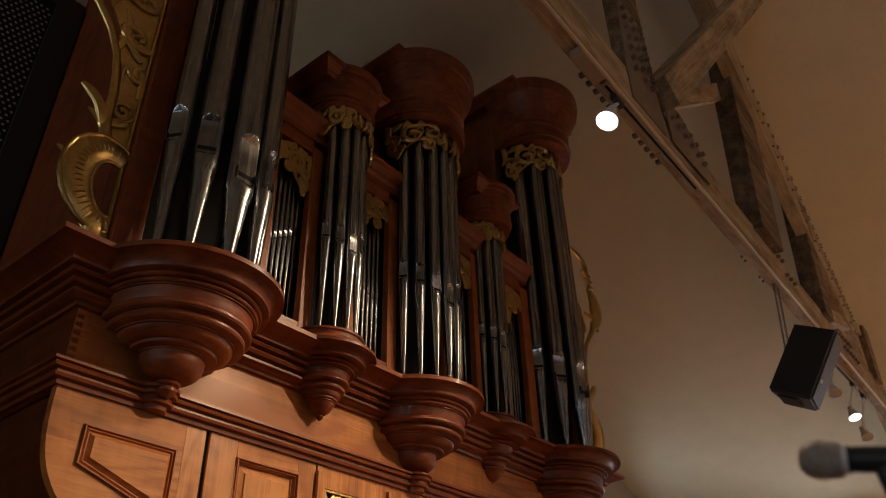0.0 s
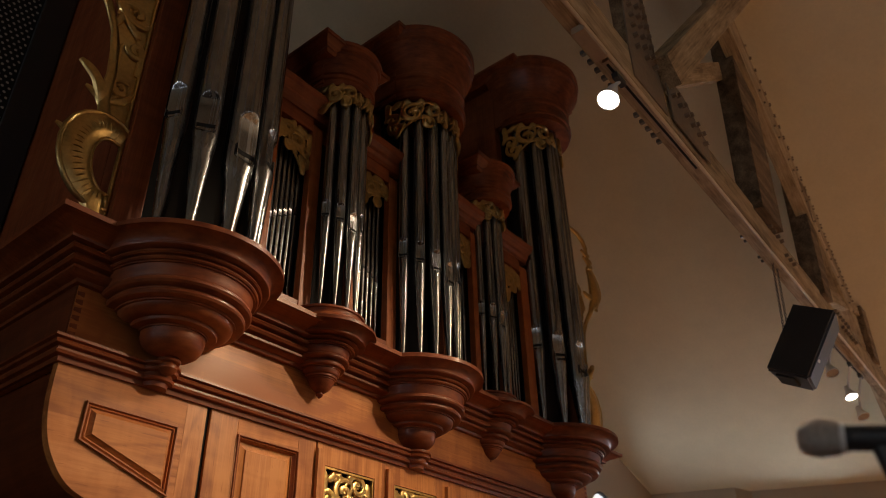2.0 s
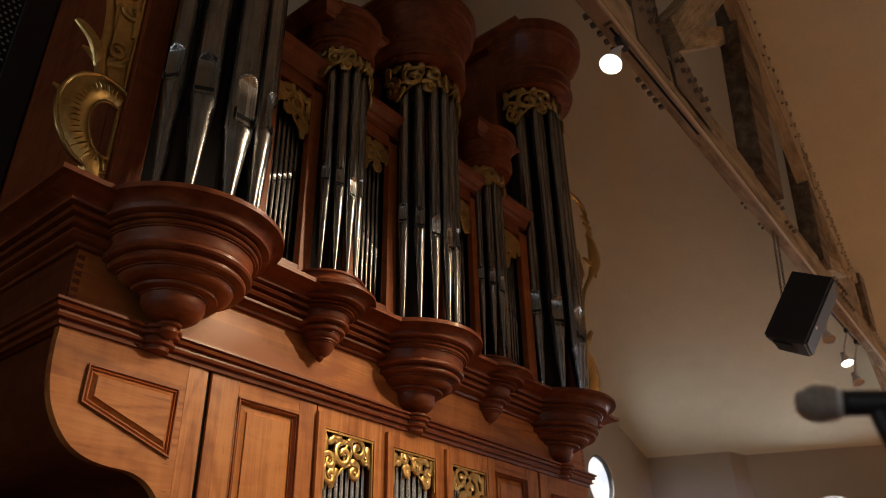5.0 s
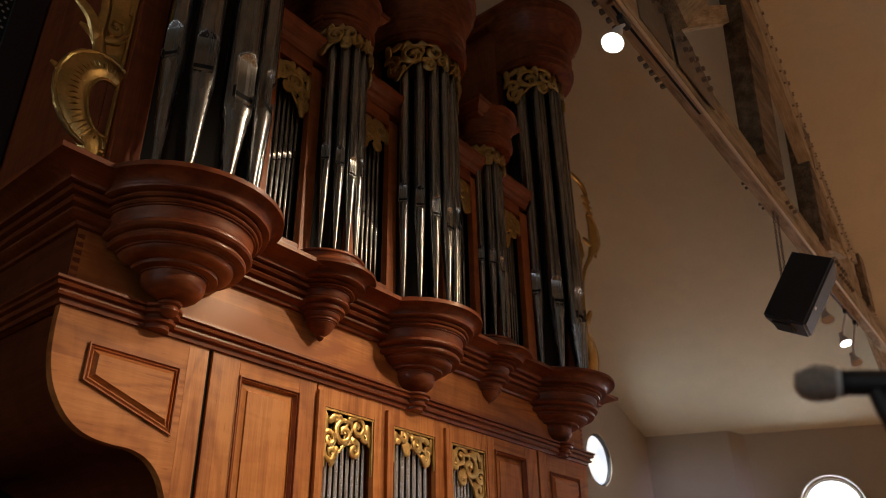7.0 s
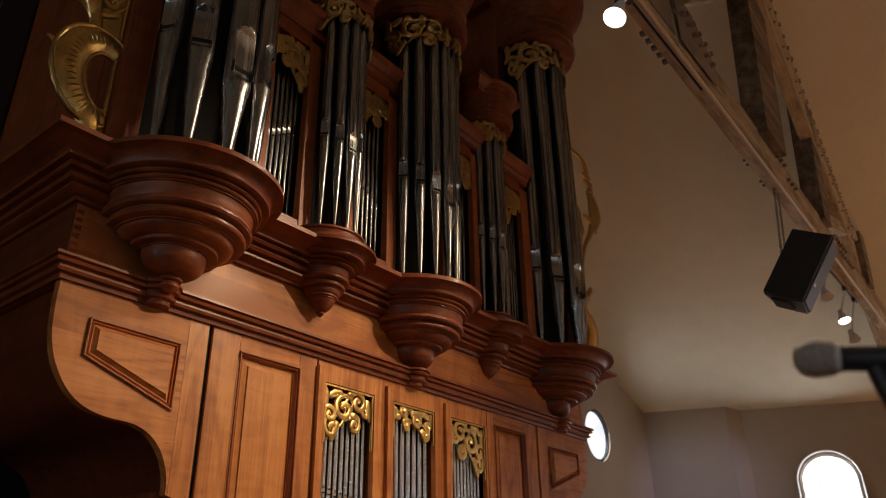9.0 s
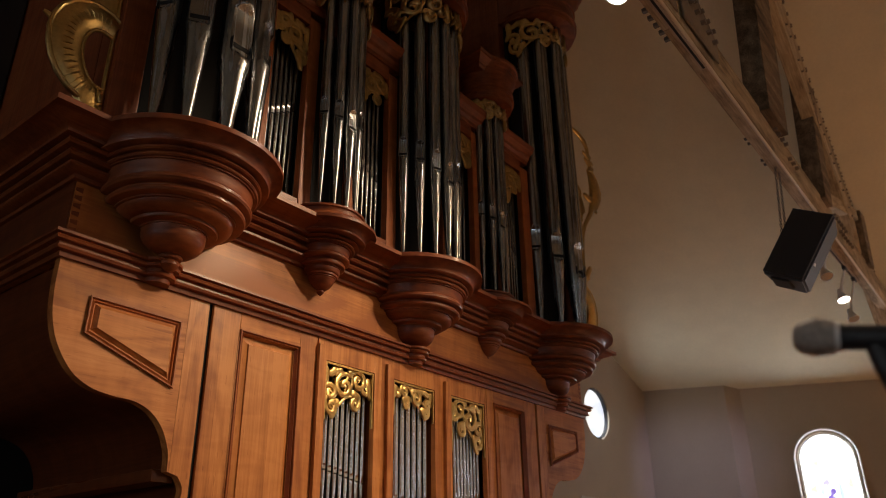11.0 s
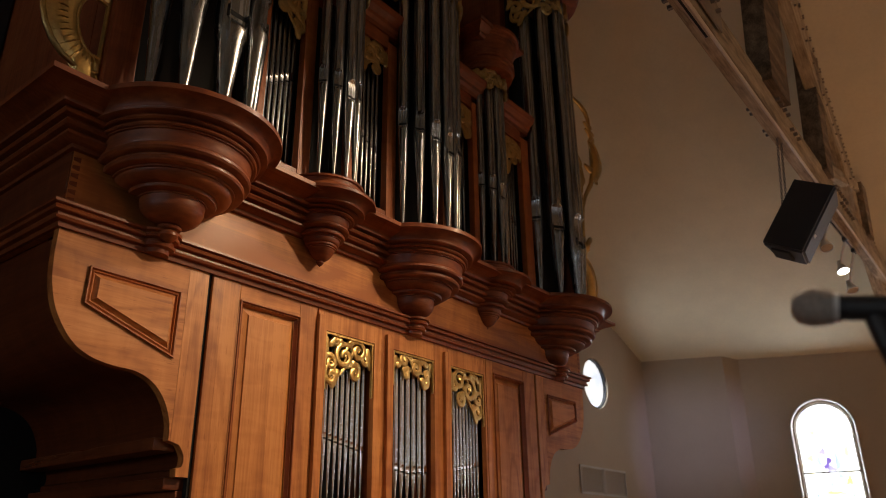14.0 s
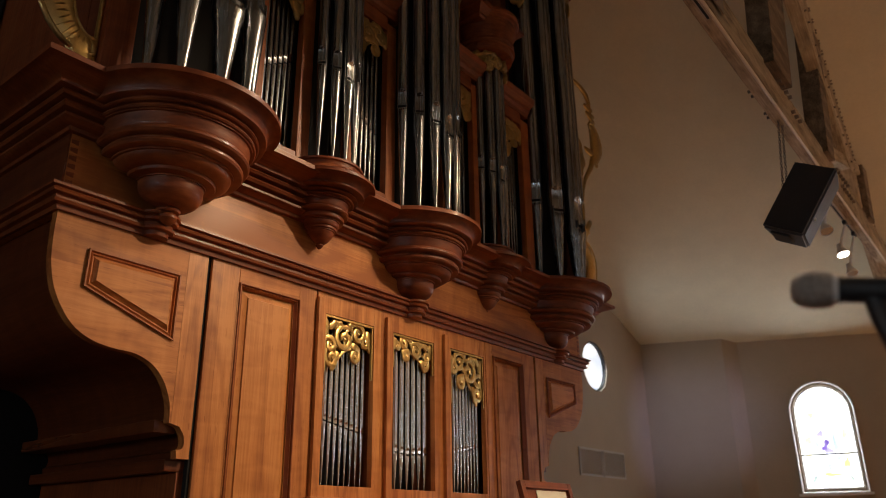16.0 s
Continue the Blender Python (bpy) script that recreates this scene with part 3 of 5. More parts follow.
def caps():
    shapes = {"outer": (5.24, 5.81, 0.315, 0.43, 0.462), "centre": (4.46, 4.995, 0.290, 0.372, 0.398), "small": (4.15, 4.445, 0.182, 0.226, 0.285)}
    for kind, x, cy, r, py, ring in TOWERS:
        z0, z1, rb, rt, w = shapes[kind]
        h = z1 - z0
        y0 = 2.22
        prof = [(0.0, z0 + 0.01), (rb, z0 + 0.01), (rb + 0.006, z0 + 0.05), (rb + 0.018, z0 + 0.055), (rb + 0.018, z0 + 0.075), (rb + 0.004, z0 + 0.085), (rb + 0.004, z0 + 0.30 * h),
                (rb + 0.014, z0 + 0.32 * h), (rb + 0.016, z0 + 0.37 * h), (rb + 0.006, z0 + 0.39 * h), (rb + 0.012, z0 + 0.47 * h), (rb + (rt - rb) * 0.35, z0 + 0.60 * h), (rb + (rt - rb) * 0.72, z0 + 0.72 * h), (rt - 0.012, z0 + 0.80 * h),
                (rt, z0 + 0.82 * h), (rt + 0.004, z0 + 0.90 * h), (rt + 0.012, z0 + 0.92 * h), (rt + 0.012, z1), (0.0, z1)]
        part("cap", lathe(bmesh.new(), prof, x, 2.405, 160, 380, 56), TURNED, organ)
        v = rb + 0.005
        e = w if kind == "outer" else rt - 0.01
        part("cap_block", boxed(x - v, x + v, y0 + 0.12, BACK, z0 + 0.03, z1 - 0.085, 0.004), RED_X, organ)
        part("cap_cornice", sweep(bmesh.new(), [(x - w + 0.06, BACK), (x - w + 0.06, y0 + 0.06), (x + e - 0.06, y0 + 0.06), (x + e - 0.06, BACK)],
                                  [(-0.10, z1 - 0.10), (0.0, z1 - 0.10), (0.012, z1 - 0.085), (0.012, z1 - 0.07), (0.03, z1 - 0.058), (0.052, z1 - 0.032), (0.06, z1 - 0.03), (0.06, z1 - 0.004), (-0.10, z1 - 0.004)]), RED_X, organ)
        part("cap_lid", boxed(x - w + 0.10, x + e - 0.10, y0 + 0.10, BACK, z1 - 0.084, z1 - 0.006), RED_X, organ)


lower_case()
brackets()
belt()
corbels()
tower_pipes()
flats()
case_back()
caps()

# ---- the room ----
CX, CY, CZ = 11.11, 4.8, 4.01      # where the end wall, the side wall and the ceiling meet
GX, GY = -0.373, -0.013            # the ceiling's fall
RIDGE = 1.6


def ceil_z(x, y):
    return CZ + GX * (x - CX) + GY * (y - CY)


floor = tagged(finish("floor", boxed(-8, 14, -9, 5.2, -0.2, 0.0), FLOOR), "brown boarded floor of the church", "floor", kind="structure")


def ceiling():
    bm = bmesh.new()
    ys = (-9.2, 5.2)
    for x0, x1, f in ((RIDGE, 13.5, ceil_z), (RIDGE - 11.9, RIDGE, lambda x, y: ceil_z(2 * RIDGE - x, y))):
        lo = [bm.verts.new((x, y, f(x, y))) for x, y in ((x0, ys[0]), (x1, ys[0]), (x1, ys[1]), (x0, ys[1]))]
        hi = [bm.verts.new((v.co.x, v.co.y, v.co.z + 0.2)) for v in lo]
        bm.faces.new(lo)
        bm.faces.new(hi[::-1])
        for i in range(4):
            j = (i + 1) % 4
            bm.faces.new((lo[i], lo[j], hi[j], hi[i]))
    return tagged(finish("ceiling", bm, CEIL), "sloping cream plaster ceiling", "ceiling", kind="structure")


ceiling()


def pierced(name, outline, hole, to_world, thick, mat):
    """A wall with one opening: outline and hole are loops in the wall's own plane with equal counts."""
    bm = bmesh.new()
    n = len(outline)
    o0 = [bm.verts.new(to_world(u, v, 0)) for u, v in outline]
    o1 = [bm.verts.new(to_world(u, v, thick)) for u, v in outline]
    h0 = [bm.verts.new(to_world(u, v, 0)) for u, v in hole]
    h1 = [bm.verts.new(to_world(u, v, thick)) for u, v in hole]
    for i in range(n):
        j = (i + 1) % n
        bm.faces.new((o0[i], o0[j], h0[j], h0[i]))
        bm.faces.new((o1[i], h1[i], h1[j], o1[j]))
        bm.faces.new((h0[i], h0[j], h1[j], h1[i]))
        bm.faces.new((o0[i], o1[i], o1[j], o0[j]))
    return finish(name, bm, mat)


def square_loop(u0, u1, v0, v1, hole):
    """Points on a rectangle in the directions of a hole's points from its middle."""
    cu = sum(p[0] for p in hole) / len(hole)
    cv = sum(p[1] for p in hole) / len(hole)
    out = []
    for u, v in hole:
        du, dv = u - cu, v - cv
        k = min(((u1 - cu) / du if du > 1e-9 else (u0 - cu) / du if du < -1e-9 else 1e9),
                ((v1 - cv) / dv if dv > 1e-9 else (v0 - cv) / dv if dv < -1e-9 else 1e9))
        out.append((cu + k * du, cv + k * dv))
    return out


# end wall, behind the organ, with a round window
RW = (9.50, 3.42, 0.35)
ring = [(RW[0] + RW[2] * math.cos(a), RW[1] + RW[2] * math.sin(a)) for a in (radians(45 + 7.5 * i) for i in range(48))]
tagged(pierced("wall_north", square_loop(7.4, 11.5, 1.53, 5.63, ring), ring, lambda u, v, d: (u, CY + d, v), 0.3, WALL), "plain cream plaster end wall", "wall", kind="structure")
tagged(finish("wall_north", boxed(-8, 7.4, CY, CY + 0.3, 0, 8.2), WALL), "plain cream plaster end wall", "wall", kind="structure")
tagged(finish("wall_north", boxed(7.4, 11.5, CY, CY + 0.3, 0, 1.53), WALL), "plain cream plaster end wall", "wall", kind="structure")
# side wall, slightly askew, with an arched window
ROT = radians(10)
WD = Vector((math.sin(ROT), -math.cos(ROT), 0))
WN = Vector((math.cos(ROT), math.sin(ROT), 0))


def side(u, v, d):
    p = Vector((CX, CY, 0)) + WD * u + WN * d
    return (p.x, p.y, v)


SETB = 0.12
EAST = Matrix(((WD.x, WN.x, 0, CX), (WD.y, WN.y, 0, CY), (0, 0, 1, 0), (0, 0, 0, 1)))


pier = bmesh.new()
foot = [(0, 0), (1.2, 0), (1.40, SETB + 0.001), (1.40, 0.5), (0, 0.5)]
lo = [pier.verts.new((u, d, 0)) for u, d in foot]
hi = [pier.verts.new((u, d, 4.3)) for u, d in foot]
pier.faces.new(lo)
pier.faces.new(hi)
for k in range(5):
    pier.faces.new((lo[k], lo[(k + 1) % 5], hi[(k + 1) % 5], hi[k]))
tagged(finish("wall_east", pier, WALL, 0.2), "plain cream plaster pier with a splayed edge", "wall", kind="structure").matrix_world = EAST


def arch_loop(c, w, z0, z1, grow=0.0):
    """An arched opening's outline: middle, half width, sill, spring of the arch."""
    w, z0 = w + grow, z0 - grow
    pts = [(c - w, z0), (c, z0), (c + w, z0), (c + w, z0 + (z1 - z0) * 0.35), (c + w, z0 + (z1 - z0) * 0.7), (c + w, z1)]
    pts += [(c + w * math.cos(a), z1 + w * math.sin(a)) for a in (radians(9 * i) for i in range(1, 20))]
    return pts + [(c - w, z1), (c - w, z0 + (z1 - z0) * 0.7), (c - w, z0 + (z1 - z0) * 0.35)]


for u0, u1, c in ((1.4, 4.2, 2.365), (4.2, 8.2, 6.2), (8.2, 13.9, 10.4)):
    hole = arch_loop(c, 0.365, 1.76, 2.80)
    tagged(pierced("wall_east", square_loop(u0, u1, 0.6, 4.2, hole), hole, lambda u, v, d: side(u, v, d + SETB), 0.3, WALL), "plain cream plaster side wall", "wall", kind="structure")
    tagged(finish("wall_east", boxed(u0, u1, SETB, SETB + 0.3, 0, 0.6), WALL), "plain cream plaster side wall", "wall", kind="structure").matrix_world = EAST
tagged(finish("wall_west", boxed(-8.0, -7.7, -9, 5.2, 0, 5.0), WALL), "plain cream plaster side wall", "wall", kind="structure")
tagged(finish("wall_south", boxed(-8.0, 14, -9.2, -8.9, 0, 8.2), WALL), "plain cream plaster end wall", "wall", kind="structure")

# ---- windows, vent ----


def stained(name, strength, scale):
    """Sunlit leaded glass: white with faint washes of colour."""
    m, nt, bsdf = material(name)
    tc = nt.nodes.new("ShaderNodeTexCoord")
    n1 = node(nt, "ShaderNodeTexNoise", Scale=scale, Detail=3.0)
    nt.links.new(tc.outputs["Object"], n1.inputs["Vector"])
    col = ramp(nt, n1.outputs["Fac"], [(0.32, (0.62, 0.72, 1.0)), (0.45, (0.93, 0.97, 1.0)), (0.58, (1.0, 1.0, 0.98)), (0.72, (1.0, 0.93, 0.6))])
    nt.links.new(col, bsdf.inputs["Emission Color"])
    nt.links.new(col, bsdf.inputs["Base Color"])
    bsdf.inputs["Emission Strength"].default_value = strength
    return m


GLASS = stained("sunlit_stained_glass", 3.0, 7.0)
# weaker glow for the panes added in the south wall, out of view
DIM_GLASS = stained("dim_stained_glass", 0.85, 7.0)
BLUE_PANE = stained("pale_blue_stained_glass", 0.95, 5.0)
LEAD = plain("lead_cames", (0.03, 0.03, 0.035), rough=0.6)
TINT = glow("violet_glass", (0.34, 0.24, 0.78), 0.9)
GOLD_GLASS = glow("amber_glass", (1.0, 0.86, 0.40), 1.15)
PALE_AMBER = glow("pale_amber_glass", (1.0, 0.93, 0.68), 1.1)
SKY_GLASS = glow("pale_blue_glass", (0.72, 0.92, 1.0), 1.05)
LILAC = glow("lilac_glass", (0.70, 0.66, 0.98), 1.0)
GREEN_GLASS = glow("green_glass", (0.62, 0.80, 0.74), 0.9)
ROSE = glow("rose_glass", (0.80, 0.30, 0.36), 0.9)
THIN_LEAD = plain("thin_lead", (0.20, 0.20, 0.26), rough=0.5)


def slab(loop, d0, d1, to_world):
    bm = bmesh.new()
    a = [bm.verts.new(to_world(u, v, d0)) for u, v in loop]
    b = [bm.verts.new(to_world(u, v, d1)) for u, v in loop]
    bm.faces.new(a)
    bm.faces.new(b[::-1])
    for i in range(len(a)):
        j = (i + 1) % len(a)
        bm.faces.new((a[i], b[i], b[j], a[j]))
    return bm


def band(outer, inner, d0, d1, to_world):
    bm = bmesh.new()
    r = [[bm.verts.new(to_world(u, v, d)) for u, v in loop] for loop, d in ((outer, d1), (outer, d0), (inner, d0), (inner, d1))]
    for k in range(3):
        for i in range(len(outer)):
            j = (i + 1) % len(outer)
            bm.faces.new((r[k][i], r[k][j], r[k + 1][j], r[k + 1][i]))
    return bm


def arched_window(c, full, name="window_1", at=None, glass=None):
    at = at or (lambda u, v, d: side(u, v, d + SETB))
    w = thing(name, at(c, 1.76, 0.0), "arched stained-glass window glowing with daylight, white frame", "window", "structure")
    hole = arch_loop(c, 0.365, 1.76, 2.80)
    sur = bmesh.new()
    rings = [[sur.verts.new(at(u, v, k)) for u, v in arch_loop(c, 0.365, 1.76, 2.80, g)] for g, k in ((0.05, 0.02), (0.05, -0.03), (0.036, -0.03), (0.030, -0.018), (-0.001, 0.066))]
    for p, q in zip(rings, rings[1:]):
        for i in range(len(p)):
            j = (i + 1) % len(p)
            sur.faces.new((p[i], p[j], q[j], q[i]))
    part("surround", sur, WHITE, w)
    part("window_frame", band(arch_loop(c, 0.364, 1.76, 2.80, 0), arch_loop(c, 0.350, 1.775, 2.80, 0), 0.04, 0.09, at), WHITE, w)
    part("came", band(arch_loop(c, 0.350, 1.775, 2.80, 0), arch_loop(c, 0.342, 1.783, 2.80, 0), 0.05, 0.085, at), LEAD, w)
    part("pane", slab(arch_loop(c, 0.348, 1.777, 2.80, 0), 0.075, 0.082, at), glass or GLASS, w)
    part("came", slab([(c - 0.348, 2.215), (c + 0.348, 2.215), (c + 0.348, 2.235), (c - 0.348, 2.235)], 0.055, 0.074, at), LEAD, w)
    part("window_sill", slab([(c - 0.45, 1.68), (c + 0.45, 1.68), (c + 0.45, 1.712), (c - 0.45, 1.712)], -0.06, 0.0, at), WHITE, w)
    if full:
        patches = ((TINT, "violet", -0.015, 2.36, 0.030, 0.075, 25), (TINT, "violet", -0.04, 2.30, 0.045, 0.04, 60), (LILAC, "lilac", -0.07, 2.50, 0.04, 0.05, 40), (LILAC, "lilac", 0.01, 2.27, 0.06, 0.035, 0),
                   (SKY_GLASS, "pale_blue", 0.10, 2.36, 0.03, 0.14, -5), (SKY_GLASS, "pale_blue", -0.13, 2.38, 0.03, 0.06, 0), (SKY_GLASS, "pale_blue", -0.02, 2.06, 0.03, 0.04, 0), (SKY_GLASS, "pale_blue", 0.11, 2.17, 0.04, 0.035, 20),
                   (GOLD_GLASS, "amber", 0.0, 1.955, 0.13, 0.022, 3), (GOLD_GLASS, "amber", 0.20, 2.10, 0.04, 0.065, 15), (PALE_AMBER, "pale_amber", 0.23, 2.49, 0.03, 0.09, 8), (PALE_AMBER, "pale_amber", -0.23, 2.42, 0.045, 0.05, 0),
                   (PALE_AMBER, "pale_amber", -0.15, 2.76, 0.04, 0.04, 0), (PALE_AMBER, "pale_amber", -0.25, 2.19, 0.03, 0.02, 0), (GREEN_GLASS, "green", -0.23, 1.90, 0.018, 0.05, 30), (GREEN_GLASS, "green", 0.22, 1.91, 0.018, 0.06, -30),
                   (ROSE, "rose", 0.0, 1.825, 0.022, 0.012, 0))
        for k, (mat, tone, u, v, a, b, turn) in enumerate(patches):
            blob = []
            for i in range(18):
                t = radians(20 * i)
                f = 1 + 0.22 * math.sin(3 * t + k) + 0.14 * math.sin(5 * t + 2 * k)
                p, q = a * f * math.cos(t), b * f * math.sin(t)
                s, e = math.sin(radians(turn)), math.cos(radians(turn))
                blob.append((c + u + p * e + q * s, v + q * e - p * s))
            part(tone + "_pane", slab(blob, 0.070 - 0.0006 * k, 0.0745, at), mat, w, tone.replace("_", " ") + " patch of stained glass")
        for pts in (((-0.09, 2.56), (-0.045, 2.53), (-0.03, 2.47), (-0.06, 2.42)), ((-0.05, 2.44), (-0.01, 2.41), (0.015, 2.33), (-0.03, 2.26)), ((0.0, 2.62), (-0.01, 2.585), (0.015, 2.57)), ((0.075, 2.5), (0.085, 2.36), (0.07, 2.25)),
                    ((-0.27, 1.86), (-0.25, 1.92), (-0.20, 1.94)), ((0.26, 1.86), (0.235, 1.92), (0.18, 1.95)), ((-0.09, 2.21), (-0.095, 2.15))):
            part("came", tube(bmesh.new(), [at(c + u, v, 0.056) for u, v in pts], [0.0028] * len(pts), 1, 6), THIN_LEAD, w)
    return w


arched_window(2.365, True)
# all further arched windows are out of view, added to glow as fill
arched_window(6.2, False, "window_3")
arched_window(10.4, False, "window_4")
for k, x in enumerate((-1.6, 2.0, 5.6)):
    arched_window(0.0, False, "window_%d" % (k + 5), lambda u, v, d, x=x: (x + u * 1.4, -8.86 - 0.3 * d, 2.3 + (v - 1.76) * 1.9), DIM_GLASS)
for k, y in enumerate((-4.0, 0.0, 3.2)):
    arched_window(0.0, False, "window_%d" % (k + 8), lambda u, v, d, y=y: (-7.66 - 0.3 * d, y + u, v))
# a lamp in the visible window's opening; the other two are added fill
for c in (2.365, 6.2, 10.4):
    p = Vector(side(c, 2.40, SETB + 0.045))
    lamp("window_light", "AREA", p, p - WN, 22 if c < 3 else 17, COOL, size=0.66, size_y=1.2)


def round_window():
    at = lambda u, v, d: (u, CY + d, v)
    loop = lambda r: [(RW[0] + r * math.cos(a), RW[1] + r * math.sin(a)) for a in (radians(45 + 7.5 * i) for i in range(48))]
    w = thing("window_2", (RW[0], CY, RW[1]), "round stained-glass window glowing with daylight, dark rim", "window", "structure")
    part("window_frame", band(loop(0.349), loop(0.325), 0.02, 0.08, at), LEAD, w)
    part("pane", slab(loop(0.33), 0.06, 0.07, at), BLUE_PANE, w)


round_window()
lamp("window_light", "AREA", (RW[0], CY - 0.03, RW[1]), (RW[0] + 0.5, 2.5, 2.6), 9, COOL, size=0.55)


def vent():
    v = thing("wall_vent", (9.49, CY, 2.1), "grey louvred air vent in two panels on the end wall", "vent")
    for x0, x1 in ((8.84, 9.47), (9.49, 10.12)):
        fr = bmesh.new()
        for a, b, c, d in ((x0, x1, 2.26, 2.285), (x0, x1, 1.935, 1.96), (x0, x0 + 0.025, 1.96, 2.26), (x1 - 0.025, x1, 1.96, 2.26)):
            box(fr, a, b, CY - 0.02, CY - 0.001, c, d)
        part("frame", fr, VENT, v)
        for k in range(14):
            z = 1.972 + 0.0205 * k
            sl = bmesh.new()
            box(sl, x0 + 0.025, x1 - 0.025, -0.008, 0.008, -0.001, 0.001, m=Matrix.Translation((0, CY - 0.011, z + 0.008)) @ Matrix.Rotation(radians(40), 4, "X"))
            part("slat", sl, VENT, v)


vent()

# ---- roof truss ----
STEEL_PLATE = plain("painted_steel_plate", (0.22, 0.17, 0.125), rough=0.6, metal=0.2, scale=30.0, vary=0.25)
truss = thing("roof_truss", (3.0, 1.05, 4.06), "weathered grey-brown timber roof truss with bolted steel plates", "roof truss", "structure")


def beam(a, b, wide, deep, mat, name="beam", bev=0.006):
    """A squared timber between two points: wide sideways, deep in the truss's plane."""
    a, b = Vector(a), Vector(b)
    d = (b - a).normalized()
    sidew = Vector((0, 1, 0)) - d * d.y
    sidew.normalize()
    up = d.cross(sidew)
    m = Matrix((( d.x, sidew.x, up.x, a.x), (d.y, sidew.y, up.y, a.y), (d.z, sidew.z, up.z, a.z), (0, 0, 0, 1)))
    bm = boxed(0, (b - a).length, -wide / 2, wide / 2, -deep / 2, deep / 2, bev)
    return part(name, bm, mat, truss, at=Matrix.Translation(-truss.location) @ m)


beam((-7.6, 0.973, 4.2025), (3.42, 1.047, 4.2025), 0.105, 0.275, BEAM, "bottom_chord")
beam((3.425, 1.047, 4.2025), (11.55, 1.12, 4.2025), 0.105, 0.275, BEAM, "bottom_chord")
d0 = Vector((4.53, 0.34, -1.69)).normalized()
pa = Vector((5.1, 0.84, 6.2))
drop = Vector((-0.065, 0.0, -0.172))
beam(pa + drop - d0 * 3.3, pa + drop + d0 * 6.6, 0.11, 0.62, BEAM, "top_chord")
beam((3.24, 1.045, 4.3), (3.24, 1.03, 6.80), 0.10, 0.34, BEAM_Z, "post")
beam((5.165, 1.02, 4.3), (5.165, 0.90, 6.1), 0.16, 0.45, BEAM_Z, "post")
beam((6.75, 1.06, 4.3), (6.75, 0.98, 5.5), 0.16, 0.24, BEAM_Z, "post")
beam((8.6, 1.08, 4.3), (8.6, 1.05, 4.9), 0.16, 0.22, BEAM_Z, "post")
beam((3.40, 0.98, 4.44), (4.85, 0.50, 6.36), 0.17, 0.20, BEAM, "brace")
beam((3.62, 1.05, 4.62), (5.05, 0.99, 5.72), 0.07, 0.15, BEAM, "brace")
beam((6.95, 1.06, 4.45), (8.5, 1.04, 4.85), 0.07, 0.13, BEAM, "brace")


def bolt(x, y, z, out, size=1.0):
    bm = bmesh.new()
    bmesh.ops.create_cone(bm, segments=6, radius1=0.017 * size, radius2=0.016 * size, depth=0.028 * size, cap_ends=True,
                          matrix=Matrix.Translation((x, y + out * 0.014 * size, z)) @ Matrix.Rotation(radians(90), 4, "X"))
    part("bolt", bm, STEEL_PLATE, truss)


def gusset(name, pts, y):
    part(name, prism(bmesh.new(), pts, y - 0.008, y), STEEL_PLATE, truss)


gusset("plate", [(2.95, 4.1), (3.36, 4.1), (3.36, 4.3), (3.30, 5.0), (3.04, 5.0), (2.95, 4.35)], 0.990)
gusset("plate", [(3.44, 4.12), (3.98, 4.12), (4.02, 4.3), (3.72, 4.5), (3.44, 4.52)], 0.985)
for k in range(7):
    for x in (3.06, 3.18, 3.28):
        bolt(x, 0.982, 4.40 + 0.085 * k, -1)
for k in range(6):
    for z in (4.24, 4.32):
        bolt(3.50 + 0.085 * k, 0.977, z + 0.02 * (5 - k), -1)
for x0, n in ((2.62, 5), (3.22, 5), (4.88, 2), (5.25, 2), (6.9, 3)):
    for k in range(n):
        w = 0.0125 if x0 < 4 else 0.009
        yy = 1.045 + (x0 + 0.075 * k - 3.42) * 0.0088 + 0.053
        for z in (4.082, 4.20):
            part("bolt", boxed(x0 + 0.075 * k - w, x0 + 0.075 * k + w, yy, yy + 2.6 * w, z - 0.7 * w, z + 1.2 * w, 0.2 * w), STEEL, truss)
for x0, z0, y0, n in ((5.2, 4.27, 1.0, 4), (5.5, 4.16, 1.0, 3), (7.0, 4.27, 1.02, 6), (7.15, 4.16, 1.02, 6)):
    for k in range(n):
        bolt(x0 + 0.09 * k, y0, z0, -1)
for k in range(42):
    p = pa + d0 * (0.3 + 0.13 * k)
    bolt(p.x, p.y - 0.055, p.z + 0.07, -1, 0.62)
    bolt(p.x + 0.05, p.y - 0.055, p.z - 0.05, -1, 0.62)
    if k % 3:
        bolt(p.x - 0.06, p.y - 0.055, p.z - 0.36, -1, 0.62)
part("conduit", tube(bmesh.new(), [(-2, 0.972, 4.056), (2.6, 1.004, 4.056), (11.3, 1.077, 4.056)], [0.0115] * 3, 1.0, 10, Vector((0, 0, 1))), PALE, truss, "slim pale conduit")
part("junction_box", boxed(2.42, 2.66, 1.00, 1.07, 4.02, 4.064, 0.006), TAN, truss, "tan junction box")

# ---- lighting tracks and spots ----


def track(x0, x1, y, z):
    t = thing("lighting_track", ((x0 + x1) / 2, y, z), "pale metal lighting track under the timber beam", "track", group="lighting tracks")
    part("rail", boxed(x0, x1, y - 0.018, y + 0.018, z, z + 0.025, 0.003), TAN, t)
    part("slot", boxed(x0 + 0.02, x1 - 0.01, y - 0.007, y + 0.007, z - 0.002, z + 0.001), DARK, t)


track(2.70, 3.86, 1.035, 4.039)
track(6.9, 8.2, 1.135, 4.030)


